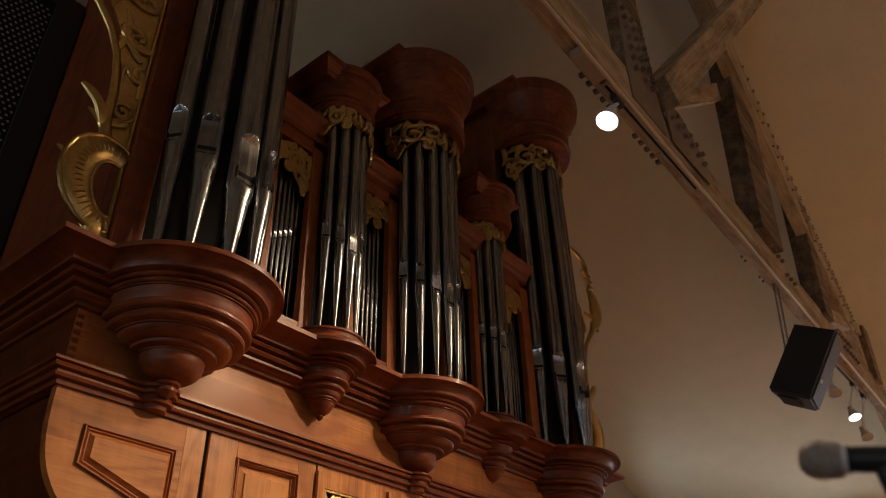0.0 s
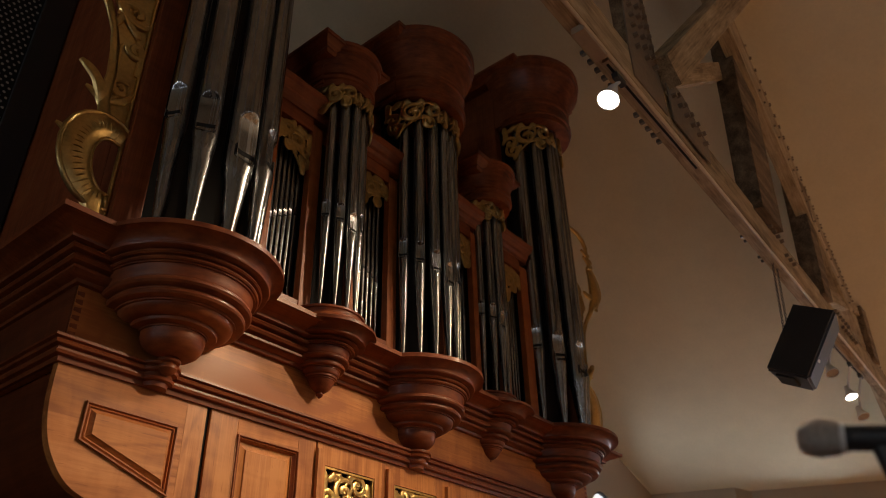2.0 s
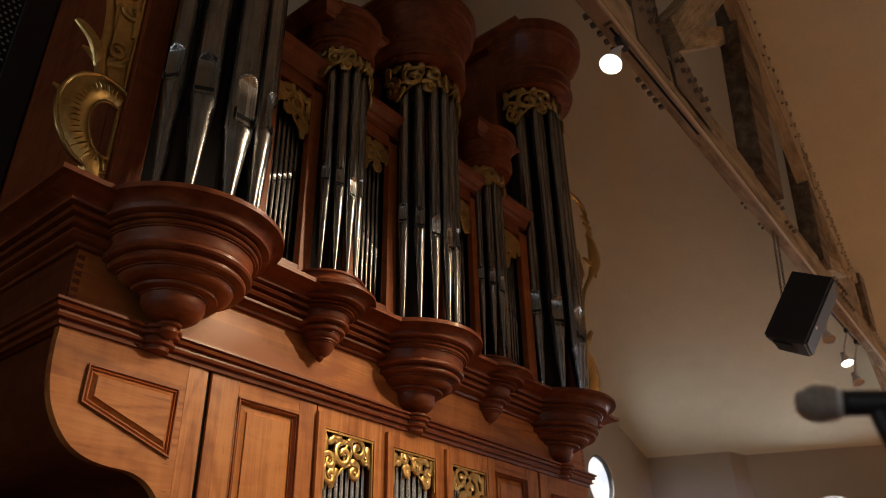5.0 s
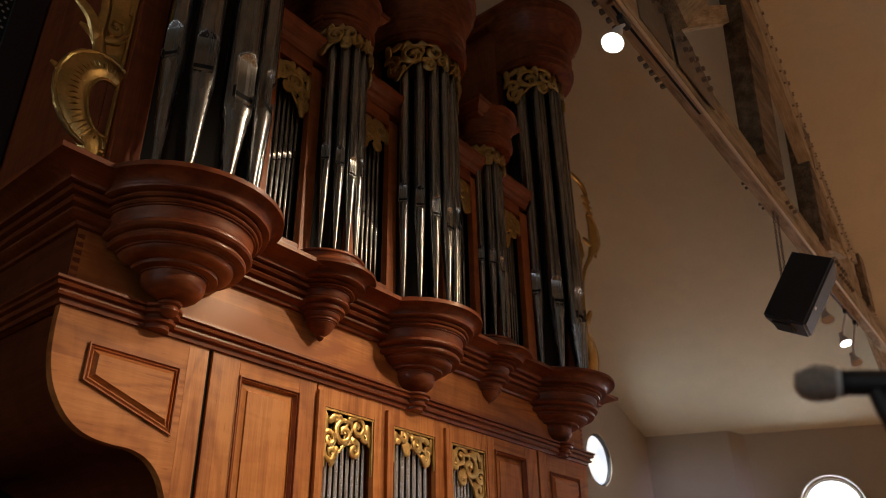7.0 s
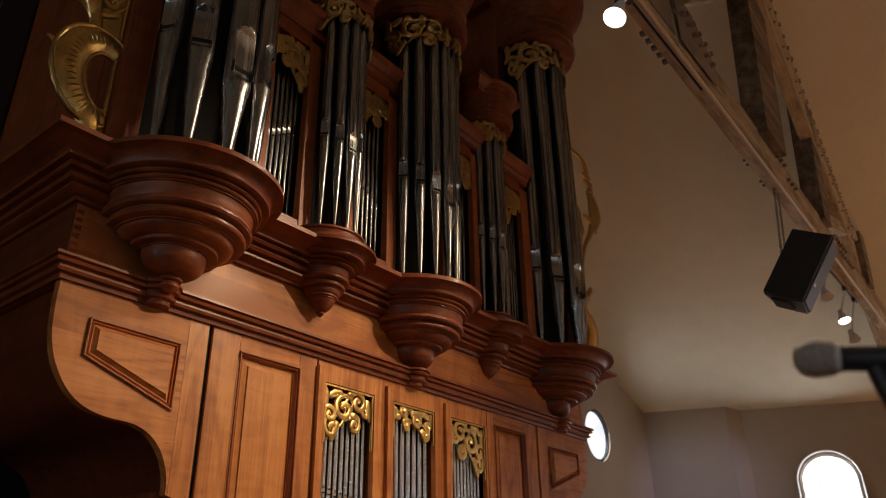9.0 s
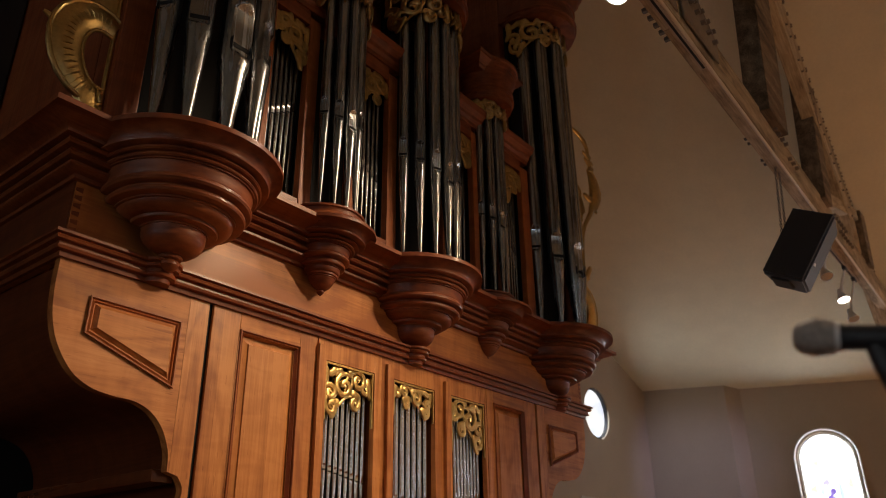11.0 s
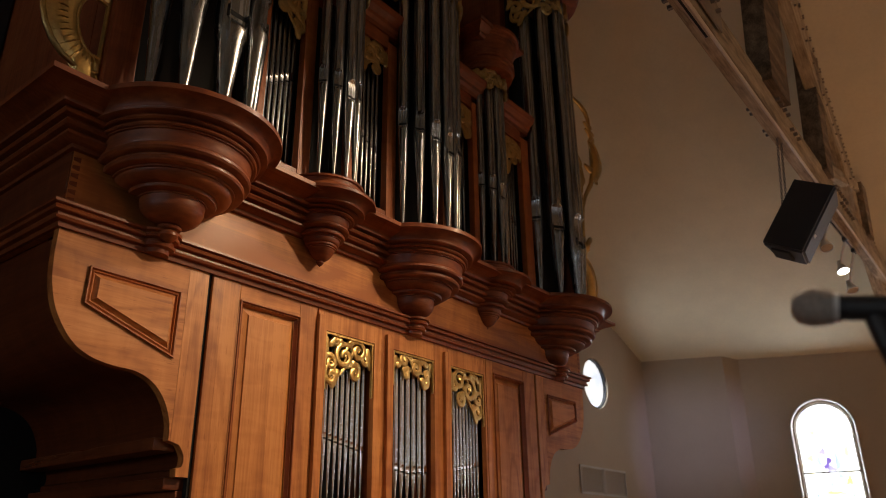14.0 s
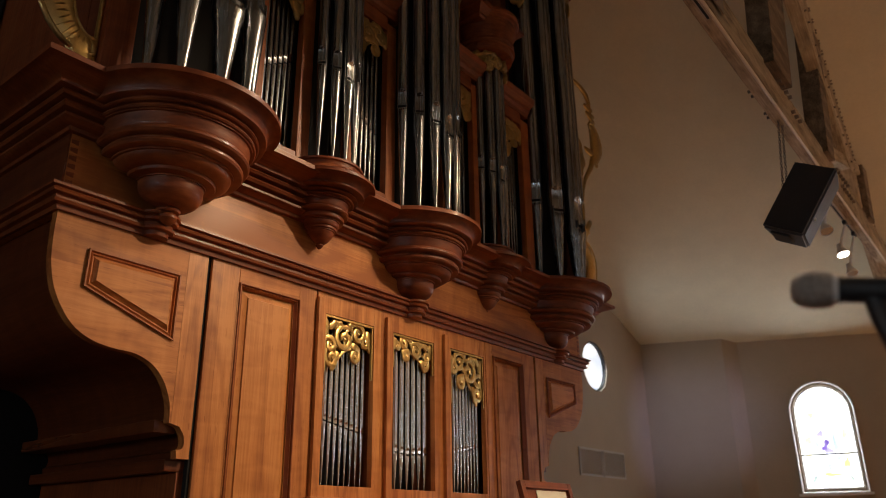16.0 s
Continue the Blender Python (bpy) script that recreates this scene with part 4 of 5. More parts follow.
def spot(place, aim, lit, mount):
    """A track spot: adapter, arm and a bell-shaped head with its lens."""
    s = thing("track_spot", mount, ("lit" if lit else "unlit") + " pale metal track spotlight hung under the beam", "spotlight", group="track spots", rooted=True)
    place, mount = Vector(place), Vector(mount)
    part("adapter", boxed(mount.x - 0.05, mount.x + 0.05, mount.y - 0.017, mount.y + 0.017, mount.z - 0.035, mount.z, 0.005), BLACK, s)
    d = (Vector(aim) - place).normalized()
    neck = place - d * 0.06
    part("arm", tube(bmesh.new(), [mount - Vector((0, 0, 0.03)), mount + (neck - mount) * 0.6 + Vector((0, 0.01, 0)), neck], [0.011, 0.011, 0.013], 1, 10), WHITE, s)
    m = Matrix.Translation(Vector(place) - s.location) @ d.to_track_quat("-Z", "Y").to_matrix().to_4x4()
    head = part("head", lathe(bmesh.new(), [(0.0, 0.125), (0.022, 0.123), (0.028, 0.10), (0.03, 0.07), (0.045, 0.035), (0.056, 0.012), (0.060, 0.0), (0.057, -0.004), (0.054, 0.004), (0.0, 0.006)], 0, 0, n=28), WHITE, s, at=m)
    part("lens", lathe(bmesh.new(), [(0.0, -0.001), (0.03, 0.0), (0.053, 0.003), (0.0, 0.005)], 0, 0, n=28), LAMP_ON if lit else CHROME, head, "glowing lens" if lit else "grey lens", at=Matrix.Identity(4))


spot((2.79, 1.09, 3.88), (1.5, 1.6, 1.1), True, (2.84, 1.035, 4.037))
spot((7.82, 1.22, 3.74), (6.8, 0.4, 0.0), True, (7.72, 1.135, 4.028))
spot((7.12, 1.20, 3.76), (6.2, 0.6, 1.0), False, (7.10, 1.135, 4.028))
spot((8.12, 1.22, 3.62), (7.1, 0.3, 0.0), False, (8.10, 1.135, 4.028))

# ---- loudspeaker ----


def loudspeaker():
    s = thing("loudspeaker", (5.25, 1.05, 3.05), "black wedge loudspeaker hung on chains below the beam", "loudspeaker")
    w, h, f = Vector((-0.093, -0.865, -0.493)), Vector((0.184, -0.501, 0.846)), Vector((-0.979, -0.012, 0.205))
    h = (h - w * h.dot(w)).normalized()
    f = h.cross(w).normalized()
    if f.x > 0:
        f = -f
    c = Vector((5.198, 1.004, 3.362))
    m = Matrix(((w.x, h.x, f.x, c.x), (w.y, h.y, f.y, c.y), (w.z, h.z, f.z, c.z), (0, 0, 0, 1)))
    base = Matrix.Translation(-s.location) @ m
    bm = bmesh.new()
    lo = [bm.verts.new(v) for v in ((-0.15, -0.267, 0), (0.15, -0.267, 0), (0.15, 0.267, 0), (-0.15, 0.267, 0))]
    hi = [bm.verts.new(v) for v in ((-0.11, -0.25, -0.24), (0.11, -0.25, -0.24), (0.11, 0.25, -0.24), (-0.11, 0.25, -0.24))]
    bm.faces.new(lo)
    bm.faces.new(hi[::-1])
    for i in range(4):
        bm.faces.new((lo[i], lo[(i + 1) % 4], hi[(i + 1) % 4], hi[i]))
    bmesh.ops.bevel(bm, geom=list(bm.edges), offset=0.015, segments=3, affect="EDGES", clamp_overlap=True)
    cab = part("cabinet", bm, GREY, s, at=base)
    part("grille", boxed(-0.138, 0.138, -0.255, 0.255, 0.0005, 0.012, 0.005), BLACK, s, at=base)
    part("bracket", boxed(-0.09, 0.04, -0.278, -0.25, -0.16, -0.04, 0.006), BLACK, s, at=base)
    part("badge", boxed(0.1495, 0.153, -0.13, -0.11, -0.06, -0.04), WHITE, cab, at=Matrix.Rotation(radians(-9), 4, "Y"))
    for a, b in (((5.37, 1.075, 4.07), (5.31, 1.115, 3.50)), ((5.47, 1.075, 4.07), (5.43, 1.115, 3.52))):
        a, b = Vector(a), Vector(b)
        n = 26
        ch = bmesh.new()
        for k in range(n):
            p, q = a.lerp(b, k / n), a.lerp(b, (k + 1.25) / n)
            off = Vector((0.006, 0, 0)) if k % 2 else Vector((0, 0.006, 0))
            for sgn in (-1, 1):
                tube(ch, [p + off * sgn, q + off * sgn], [0.0028, 0.0028], 1, 5)
        part("chain", ch, STEEL, s, "steel chain")


loudspeaker()

# ---- microphone on its stand ----


def microphone():
    head = Vector((1.083, 0.226, 1.5545))
    d = Vector((0.018, -0.085, -0.014)).normalized()
    head = head + d * 0.014
    m = thing("microphone", head, "black vocal microphone with a steel mesh head on a stand", "microphone")
    q = (-d).to_track_quat("Z", "Y").to_matrix().to_4x4() @ Matrix.Diagonal((0.88, 0.88, 0.88, 1))
    top = (-d).to_track_quat("Z", "Y").to_matrix().to_4x4() @ Matrix.Diagonal((1.0, 1.0, 0.97, 1))
    part("mesh_head", lathe(bmesh.new(), [(0.0, 0.030), (0.012, 0.0285), (0.020, 0.022), (0.0252, 0.010), (0.0262, 0.0), (0.0255, -0.004), (0.0245, -0.016), (0.022, -0.024)], 0, 0, n=36), CHROME, m, "steel mesh head", at=top)
    part("band", lathe(bmesh.new(), [(0.0255, 0.003), (0.0270, 0.002), (0.0270, -0.003), (0.0255, -0.004)], 0, 0, n=36), CHROME, m, at=top)
    part("collar", lathe(bmesh.new(), [(0.0215, -0.022), (0.0240, -0.023), (0.0240, -0.028), (0.0215, -0.034)], 0, 0, n=36), WHITE, m, "pale collar", at=q)
    part("body", lathe(bmesh.new(), [(0.0215, -0.033), (0.0190, -0.040), (0.0172, -0.075), (0.0150, -0.125), (0.0130, -0.165), (0.0, -0.166)], 0, 0, n=36), BLACK, m, at=q)
    st = thing("microphone_stand", (1.25, 0.02, 0.0), "black microphone stand with a boom clip", "microphone stand")
    clip = head + d * 0.068
    bm = tube(bmesh.new(), [clip - d * 0.03, clip + d * 0.035], [0.0172, 0.0165], 1.0, 20)
    part("clip", bm, BLACK, st)
    k1, k2 = clip + d * 0.006 + Vector((0, 0, -0.040)), clip + d * 0.022 + Vector((0, 0, -0.110))
    part("clip_neck", tube(bmesh.new(), [clip + Vector((0, 0, -0.010)), k1, k2], [0.012, 0.0135, 0.0105], 1, 14), BLACK, st)
    part("thread", tube(bmesh.new(), [k2 + (k1 - k2) * 0.25, k2 + (k1 - k2) * 0.1], [0.0128, 0.0128], 1, 14), BRASS, st, "brass thread")
    part("boom", tube(bmesh.new(), [k2, (1.16, 0.06, 1.36), (1.25, 0.02, 1.1)], [0.0115, 0.0105, 0.0105], 1, 12), BLACK, st)
    part("pole", tube(bmesh.new(), [(1.25, 0.02, 1.14), (1.25, 0.02, 0.03)], [0.011, 0.013], 1, 14), BLACK, st)
    part("base", lathe(bmesh.new(), [(0.0, 0.03), (0.03, 0.03), (0.12, 0.022), (0.125, 0.0), (0.0, 0.0)], 1.25, 0.02, n=36), BLACK, st)


microphone()

# ---- music desk ----


def music_desk():
    y = 1.695
    x0, x1, z1 = 2.755, 3.168, 1.466
    s = thing("music_desk", ((x0 + x1) / 2, y, 1.1), "brown wooden framed music desk holding a paper sheet", "music desk")
    m = Matrix.Translation((0, y, 1.1)) @ Matrix.Rotation(radians(-14), 4, "X") @ Matrix.Translation((0, -y, -1.1))
    fr = bmesh.new()
    for a, b, c, d in ((x0, x0 + 0.03, 1.1, z1), (x1 - 0.03, x1, 1.1, z1), (x0 + 0.03, x1 - 0.03, z1 - 0.03, z1), (x0 + 0.03, x1 - 0.03, 1.1, 1.13)):
        box(fr, a, b, y - 0.012, y + 0.012, c, d, 0.003, m)
    part("frame", fr, RED_X, s)
    part("board", box(bmesh.new(), x0 + 0.03, x1 - 0.03, y + 0.002, y + 0.010, 1.13, z1 - 0.03, 0, m), RED_Z, s)
    part("sheet", box(bmesh.new(), x0 + 0.12, x1 - 0.05, y - 0.004, y - 0.001, 1.13, z1 - 0.036, 0, m), PAPER, s, "paper sheet")
    cons = thing("organ_console", (2.96, 2.0, 0.0), "cherry-wood organ console below the case", "console")
    part("desk", boxed(2.3, 3.6, 1.62, YF - 0.03, 1.02, 1.10, 0.01), RED_X, cons)
    part("cheek", boxed(2.3, 2.36, 1.66, YF - 0.03, 0.0, 1.02, 0.01), WOOD_Z, cons)
    part("cheek", boxed(3.54, 3.6, 1.66, YF - 0.03, 0.0, 1.02, 0.01), WOOD_Z, cons)


music_desk()

# ---- perforated screen beside the case ----


def screen():
    y = BACK - 0.02
    s = thing("perforated_screen", (0.2, y, 0), "black perforated metal screen beside the organ case", "screen", "structure")
    part("panel", boxed(-1.2, XC - 1.79, y, y + 0.05, 0.0, 4.97), DARK, s)
    # black sheet added to hide the lit wall in the gloom below the cove
    part("panel", boxed(XC - 1.79, XC - 1.17, BACK + 0.002, y + 0.05, 0.0, 2.28), DARK, s)
    part("frame", boxed(0.90, XC - 1.79, y - 0.03, y, 2.6, 4.97, 0.004), BLACK, s)
    part("frame", boxed(-1.2, 0.90, y - 0.03, y, 4.86, 4.97, 0.004), BLACK, s)
    # pale discs stand for light showing through the screen's holes
    bm = bmesh.new()
    step = 0.034
    for j in range(70):
        z = 2.65 + step * j * 0.92
        for i in range(58):
            x = 0.885 - step * (i + 0.5 * (j % 2))
            if x < -1.15 or z > 4.85:
                continue
            vs = [bm.verts.new((x + 0.0085 * math.cos(a), y - 0.004, z + 0.0085 * math.sin(a))) for a in (radians(60 * k) for k in range(6))]
            bm.faces.new(vs)
    part("perforation", bm, VENT, s, "rows of pale discs for light through round holes")["kind"] = "stuff"


screen()

# ---- small pipes in the lower openings ----


def lower_pipes():
    rows = ((9, (0.280, -0.0055), 0.0108), (7, (0.163, 0.0), 0.0140), (10, (0.19, 0.0055), 0.0096))
    for (a, b), (n, (f0, df), r) in zip(OPEN, rows):
        w = b - a - 0.010
        for i in range(n):
            x = XC + a + 0.006 + w * (i + 0.5) / n
            foot = f0 + df * i + (0.03 * abs(i - (n - 1) / 2) / n if df == 0 else 0)
            pipe(x, YF + 0.052, 1.45, r, foot, 0.70, 0, lip=r * 1.9, metal=BRIGHT_TIN)


lower_pipes()

# ---- gilded carving ----
# each carving is drawn in its own plane: u across, v up, then laid on the case


def volute(bm, at, cx, cz, r, turns, start, way, thick, flat=0.6, tail=None):
    """A scroll that rolls up to its eye, with a swelling bar and a tail."""
    pts = spiral(cx, cz, r, turns, start, way)
    if tail:
        last = pts[-1]
        prev = pts[-2]
        dx, dz = last[0] - prev[0], last[1] - prev[1]
        k = math.hypot(tail[0] - last[0], tail[1] - last[1]) / max(1e-6, math.hypot(dx, dz)) * 0.5
        c = (last[0] + dx * k, last[1] + dz * k)
        for t in (0.12, 0.25, 0.4, 0.55, 0.7, 0.85, 1.0):
            pts.append(tuple((1 - t) ** 2 * p + 2 * t * (1 - t) * q + t * t * e for p, q, e in zip(last, c, tail)))
    n = len(pts)
    rad = []
    for i in range(n):
        t = i / (n - 1)
        rad.append(thick * (0.45 + 0.75 * math.sin(math.pi * min(1.0, 0.15 + t * 0.85))) if tail else thick * (0.5 + 0.6 * t))
    rad[-1] *= 0.5
    tube(bm, [at(u, v, 0) for u, v in pts], rad, flat, 8, at(0, 0, 1) - at(0, 0, 0))
    # the eye
    e = at(cx, cz, 0.2 * thick)
    bmesh.ops.create_icosphere(bm, subdivisions=1, radius=max(thick * 0.7, r * 0.19), matrix=Matrix.Translation(e))


def leaf(bm, at, p0, p1, bend, wide, flat=0.45, lift=0.0):
    """A pointed, swelling leaf from p0 to p1 with a groove-like ridge."""
    ux, uz = p1[0] - p0[0], p1[1] - p0[1]
    c = ((p0[0] + p1[0]) / 2 - uz * bend, (p0[1] + p1[1]) / 2 + ux * bend)
    pts, rad = [], []
    for i in range(12):
        t = i / 11
        u, v = ((1 - t) ** 2 * a + 2 * t * (1 - t) * b + t * t * e for a, b, e in zip(p0, c, p1))
        pts.append(at(u, v, lift * math.sin(math.pi * t)))
        rad.append(wide * (0.25 + 0.75 * math.sin(math.pi * (0.12 + 0.83 * t)) ** 0.8) * (1.0 + 0.10 * math.sin(9 * t)))
    tube(bm, pts, rad, flat, 8, at(0, 0, 1) - at(0, 0, 0))


def shade(w, h, at, seed, flip, steep, thick):
    """A pierced pipe shade in a corner, deeper on one side: its main scroll hangs on the case, the others and the leaves on it."""
    rnd = random.Random(seed)
    m = (lambda u, v, d: at(w - u, v, d)) if flip else at
    r = min(w, h) * 0.24
    low = lambda u: -h * (1 - steep * u / w)
    scrolls = ((0.42, -h * 0.36, 1.0, 1.35, 200, -1, 1.15, (0.20, -0.88)), (0.70, -h * 0.20, 0.82, 1.3, 20, 1, 1.05, (0.45, -0.60)),
               (0.14, -h * 0.52, 0.66, 1.2, 90, 1, 1.05, (0.06, -0.25)), (0.18, low(w * 0.18) * 0.82, 0.62, 1.2, 250, -1, 1.05, (0.50, -0.52)),
               (0.86, -h * 0.34, 0.55, 1.25, 110, -1, 0.95, (0.97, -0.08)), (0.64, low(w * 0.64) * 0.86, 0.5, 1.2, 300, 1, 0.95, (0.36, -0.62)))
    main = None
    for u, v, k, turns, start, way, t, tail in scrolls:
        bm = bmesh.new()
        volute(bm, m, w * u, v, r * k, turns, start, way, thick * t, tail=(w * tail[0], h * tail[1]))
        if main is None:
            main = part("pipe_shade", bm, GOLD, organ, "gilded pierced scroll carving")
        else:
            part("scroll", bm, GOLD, main)
    for a, b in (((0.25, -0.04), (0.10, -0.20)), ((0.27, -0.03), (0.25, -0.22)), ((0.30, -0.03), (0.40, -0.16)), ((0.5, -0.02), (0.60, -0.10)),
                 ((0.9, -0.1), (0.97, -0.5)), ((0.55, -0.45), (0.75, -0.52)), ((0.30, -0.62), (0.18, -0.98)), ((0.04, -0.06), (0.05, -0.4))):
        bm = bmesh.new()
        leaf(bm, m, (a[0] * w, a[1] * h), (b[0] * w, b[1] * h), rnd.uniform(-0.25, 0.25), thick * 1.7)
        part("leaf", bm, GOLD, main)
    return main


def on_front(x, z, y):
    return lambda u, v, d: Vector((x + u, y - d, z + v))


def shades():
    # lower openings, each with a gilt fillet round its top
    for (a, b), flip, h, st in zip(OPEN, (False, True, True), (0.25, 0.16, 0.28), (0.42, 0.45, 0.5)):
        w = b - a
        g = shade(w, h, on_front(XC + a, 2.185, YF + 0.018), int(100 * (a + 2)), flip, st, 0.0128)
        part("fillet", boxed(XC + a + 0.002, XC + b - 0.002, YF + 0.004, YF + 0.016, 2.178, 2.188), GOLD, g)
        for x in (a + 0.002, b - 0.012):
            part("fillet", boxed(XC + x, XC + x + 0.008, YF + 0.004, YF + 0.016, 2.178 - h, 2.178), GOLD, g)
    # upper flat fields
    for a, b, slope in FLATS:
        outer = abs(a + b) > 1.2
        flip = (a < 0) == outer
        h = 0.30 if outer else 0.24
        shade(b - a, h, on_front(XC + a, 3.85, YU + 0.012), int(100 * (a + 3)), flip, 0.6 if outer else 0.3, 0.0140)
    # round towers: carving wrapped round the pipe tops
    for kind, x, cy, r, py, ring in TOWERS:
        z, h, rr = {"outer": (5.25, 0.36, 0.322), "centre": (4.47, 0.30, 0.292), "small": (4.16, 0.20, 0.186)}[kind]
        for half in (-1, 1):
            wide = rr * radians(84)
            def wrap(u, v, d, x=x, cy=py, ring=rr, half=half, wide=wide, z=z):
                a = half * (1 - u / wide) * (wide / ring)
                return Vector((x + (ring + d) * math.sin(a), cy - (ring + d) * math.cos(a), z + v))
            shade(wide, h, wrap, 7 + half, False, 0.55, 0.016)


shades()


def wing(s):
    """The tall gilded wing on the side of the case: a ribbed shell scroll below, stem, leaves and scrolls above."""
    out = lambda u, v: u + 0.09 * max(0.0, min(1.0, (v - 1.0) * 4)) * max(0.0, min(1.0, u / 0.15))
    at = lambda u, v, d: Vector((XC + s * (1.78 + out(u, v)) + (0.10 if s > 0 else 0.0), 2.42 - d + (0.02 if s > 0 else 0.0), 2.757 + v))
    bm = bmesh.new()
    # shell: a thick crescent
    mid, rad = [], []
    for i in range(15):
        t = i / 14
        a = radians(112 - 222 * t)
        mid.append((0.052 + 0.125 * math.cos(a), 0.345 + (0.135 + 0.06 * t) * math.sin(a)))
    for i in range(15):
        t = i / 14
        rad.append(0.030 + 0.034 * math.sin(math.pi * min(1, t * 0.88 + 0.1)))
    tube(bm, [at(u, v, 0.0) for u, v in mid], rad, 0.42, 12, Vector((0, 1, 0)))
    # ribs across the shell
    for i in range(1, 14):
        for f in (0.0, 0.5):
            t = min(13.99, i + f)
            k = int(t)
            u = mid[k][0] + (mid[k + 1][0] - mid[k][0]) * (t - k)
            v = mid[k][1] + (mid[k + 1][1] - mid[k][1]) * (t - k)
            du, dv = mid[k + 1][0] - mid[k][0], mid[k + 1][1] - mid[k][1]
            n = math.hypot(du, dv)
            nu, nv = -dv / n * rad[k] * 0.86, du / n * rad[k] * 0.86
            tube(bm, [at(u - nu, v - nv, 0.010), at(u, v, rad[k] * 0.44), at(u + nu, v + nv, 0.010)], [0.0025, 0.004, 0.0025], 1, 5, Vector((0.3, 0.2, 1)))
    # raised rim round the shell
    rimo = []
    for i in range(15):
        k = max(1, min(13, i))
        du, dv = mid[min(14, k + 1)][0] - mid[k - 1][0], mid[min(14, k + 1)][1] - mid[k - 1][1]
        n = math.hypot(du, dv)
        rimo.append((mid[i][0] - dv / n * rad[i], mid[i][1] + du / n * rad[i]))
    tube(bm, [at(u, v, 0.006) for u, v in rimo], [0.010] * 15, 1.2, 8, Vector((0, 1, 0)))
    rimi = [(2 * m_[0] - o[0], 2 * m_[1] - o[1]) for m_, o in zip(mid, rimo)]
    tube(bm, [at(u, v, 0.004) for u, v in rimi], [0.007] * 15, 1.2, 8, Vector((0, 1, 0)))
    # foot and back strip against the case
    leaf(bm, at, (0.10, 0.20), (0.02, 0.0), -0.1, 0.05)
    tube(bm, [at(0.008, v, 0) for v in (0.0, 0.4, 0.8, 1.2, 1.6)], [0.010] * 5, 1.0, 8, Vector((0, 1, 0)))
    # curls
    leaf(bm, at, (0.20, 0.33), (0.268, 0.40), 0.35, 0.016, 0.6)
    leaf(bm, at, (0.13, 0.58), (0.25, 0.735), 0.25, 0.030, 0.5, 0.01)
    leaf(bm, at, (0.12, 0.55), (0.205, 0.63), 0.35, 0.018, 0.6)
    # stem and upper scrolls
    stem = [(0.10, 0.50), (0.125, 0.62), (0.12, 0.74), (0.135, 0.86), (0.155, 0.97), (0.175, 1.08), (0.207, 1.16), (0.240, 1.23), (0.262, 1.29), (0.30, 1.34)]
    tube(bm, [at(u, v, 0.0) for u, v in stem], [0.030, 0.026, 0.022, 0.018, 0.018, 0.020, 0.022, 0.025, 0.030, 0.040], 0.6, 10, Vector((0, 1, 0)))
    tube(bm, [at(u, v, 0) for u, v in ((0.12, 0.60), (0.05, 0.64), (0.01, 0.70), (0.0, 0.78))], [0.014, 0.016, 0.012, 0.010], 0.7, 8, Vector((0, 1, 0)))
    volute(bm, at, 0.07, 0.70, 0.045, 1.2, 30, 1, 0.013, tail=(0.12, 0.60))
    volute(bm, at, 0.045, 0.93, 0.042, 1.4, 200, 1, 0.013, tail=(0.10, 0.78))
    volute(bm, at, 0.07, 1.13, 0.075, 1.2, 250, -1, 0.017, tail=(0.02, 0.98))
    volute(bm, at, 0.06, 1.36, 0.06, 1.3, 300, 1, 0.014, tail=(0.16, 1.2))
    leaf(bm, at, (0.02, 0.80), (0.05, 0.98), 0.2, 0.020)
    leaf(bm, at, (0.05, 1.00), (0.14, 1.08), 0.2, 0.020)
    leaf(bm, at, (0.16, 1.0), (0.10, 1.25), 0.2, 0.018)
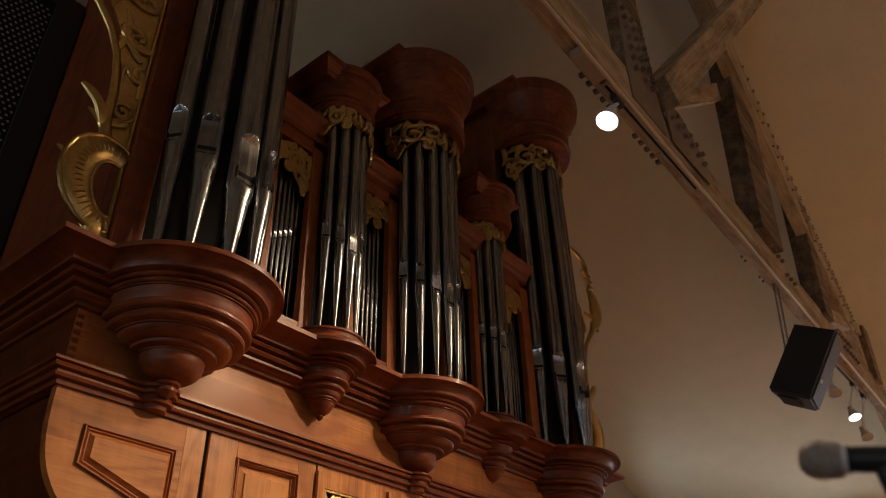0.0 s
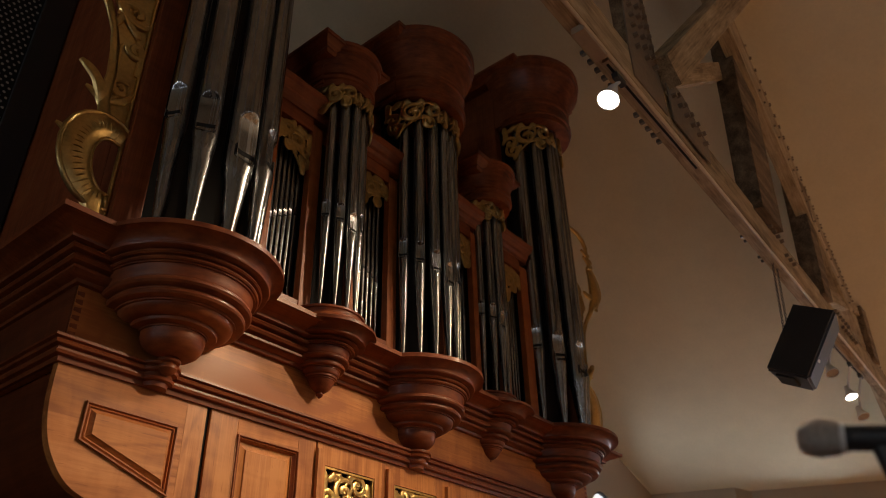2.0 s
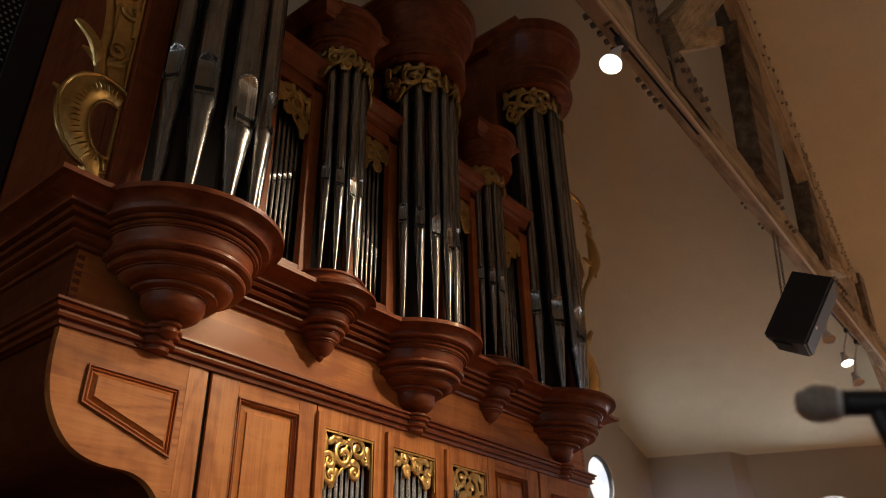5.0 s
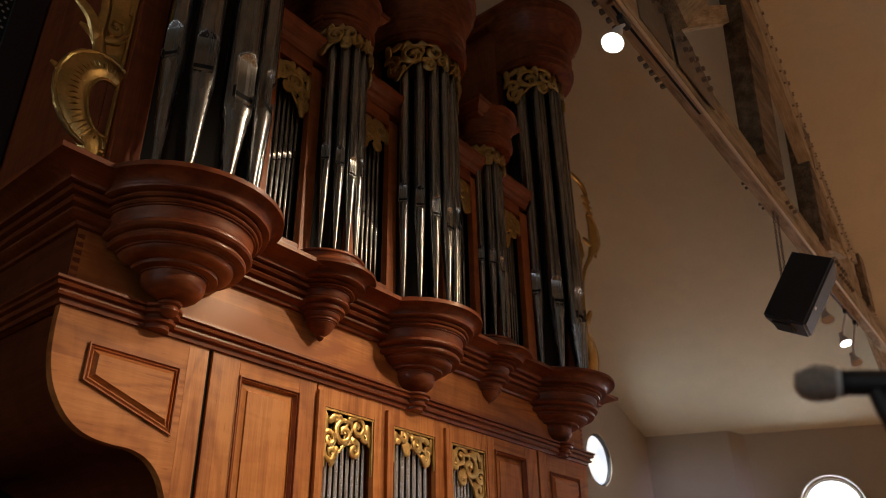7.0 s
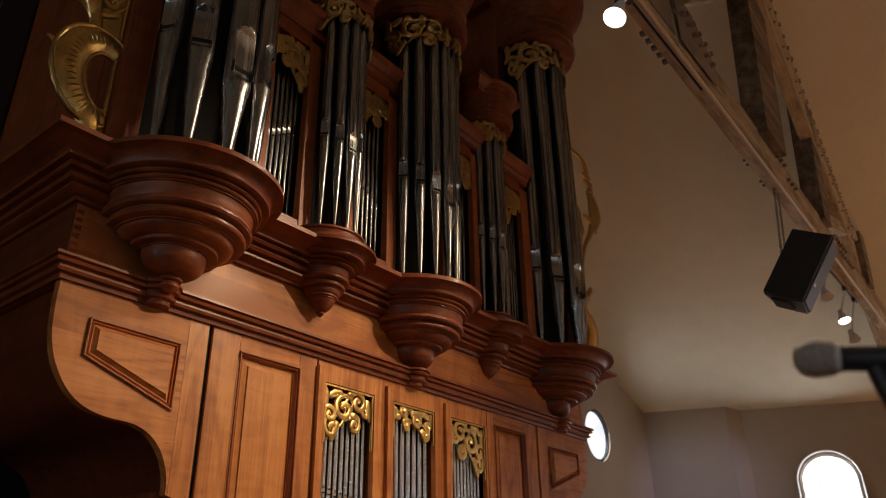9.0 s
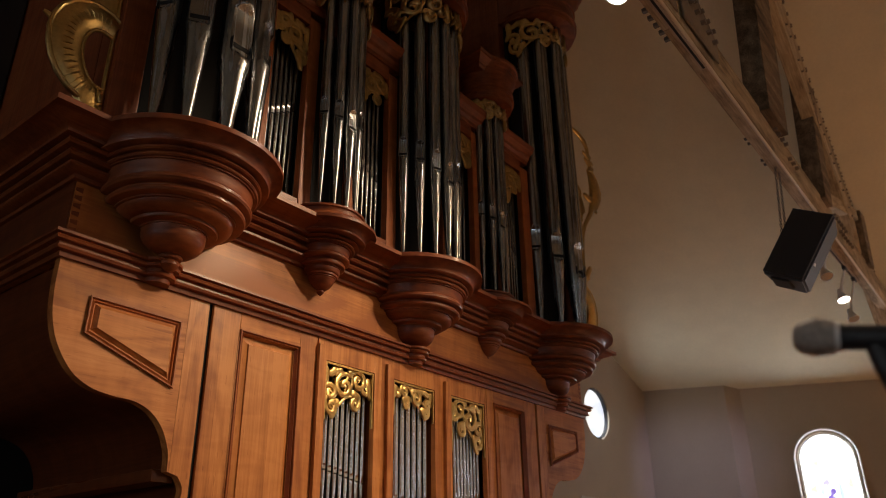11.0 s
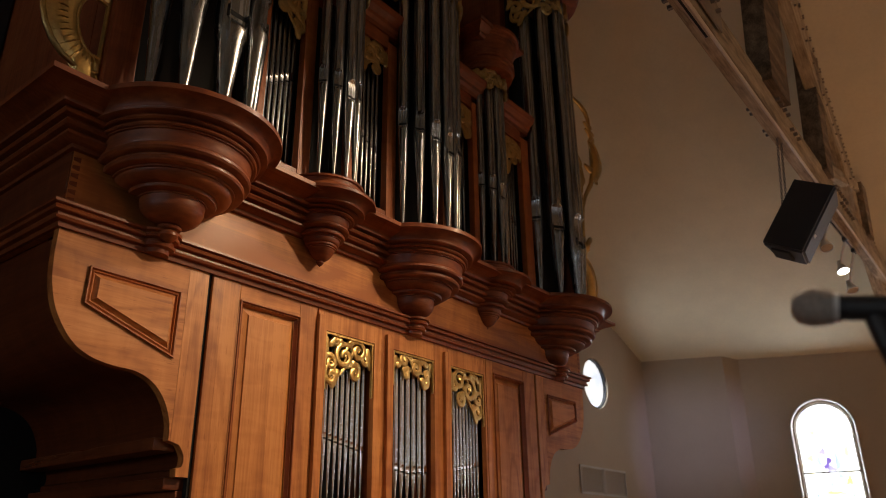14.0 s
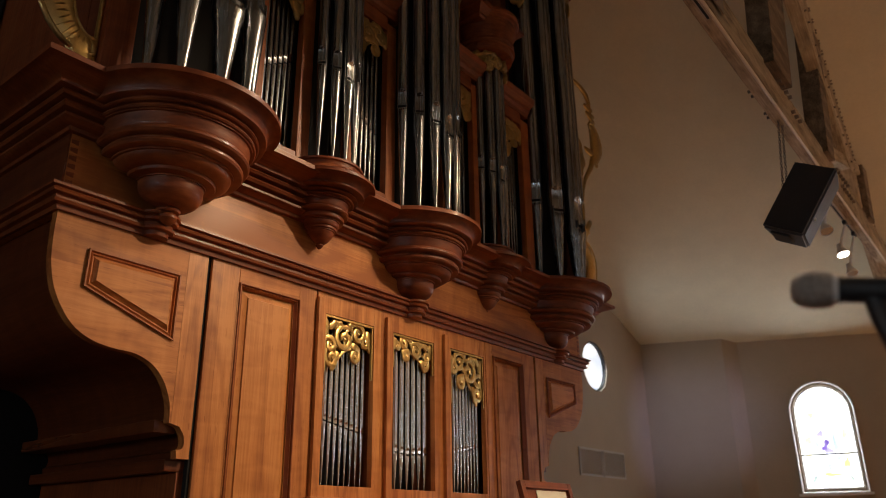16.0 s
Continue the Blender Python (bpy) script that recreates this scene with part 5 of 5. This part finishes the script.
    # crescent, leaves and end scroll of the upper part
    tube(bm, [at(u, v, 0) for u, v in ((0.265, 1.29), (0.31, 1.335), (0.345, 1.40), (0.355, 1.47), (0.345, 1.54), (0.315, 1.60), (0.28, 1.635), (0.255, 1.64))],
         [0.030, 0.055, 0.074, 0.078, 0.068, 0.048, 0.030, 0.012], 0.42, 12, Vector((0, 1, 0)))
    tube(bm, [at(u, v, 0.012) for u, v in ((0.30, 1.30), (0.37, 1.36), (0.415, 1.42), (0.428, 1.49), (0.405, 1.56), (0.36, 1.62), (0.30, 1.655), (0.25, 1.645))], [0.010] * 8, 1.0, 8, Vector((0, 1, 0)))
    leaf(bm, at, (0.30, 1.39), (0.155, 1.385), 0.22, 0.034)
    volute(bm, at, 0.335, 1.295, 0.024, 1.1, 90, 1, 0.010, tail=(0.27, 1.27))
    tube(bm, [at(u, v, 0) for u, v in ((0.29, 1.63), (0.315, 1.70), (0.29, 1.78), (0.295, 1.86), (0.25, 1.92), (0.17, 1.95), (0.08, 1.96), (0.0, 1.99))],
         [0.016, 0.024, 0.022, 0.026, 0.030, 0.026, 0.018, 0.012], 0.6, 10, Vector((0, 1, 0)))
    for p0, p1, k in (((0.30, 1.68), (0.375, 1.69), 0.3), ((0.30, 1.73), (0.375, 1.745), 0.3), ((0.29, 1.78), (0.35, 1.80), 0.3), ((0.31, 1.70), (0.225, 1.745), -0.3), ((0.29, 1.77), (0.205, 1.80), -0.3)):
        leaf(bm, at, p0, p1, k, 0.026)
    # pierced ground between scrolls
    plate = [(0.0, 0.45), (0.08, 0.50), (0.105, 0.62), (0.10, 0.78), (0.12, 0.92), (0.14, 1.02), (0.13, 1.12), (0.16, 1.24), (0.12, 1.4), (0.0, 1.5)]
    slabv = [(at(u, v, -0.004), at(u, v, -0.014)) for u, v in plate]
    a = [bm.verts.new(p) for p, q in slabv]
    b = [bm.verts.new(q) for p, q in slabv]
    bm.faces.new(a)
    bm.faces.new(b[::-1])
    for i in range(len(a)):
        j = (i + 1) % len(a)
        bm.faces.new((a[i], b[i], b[j], a[j]))
    part("side_wing", bm, GOLD, organ, "tall gilded side wing with a ribbed shell scroll")


wing(-1)
wing(1)
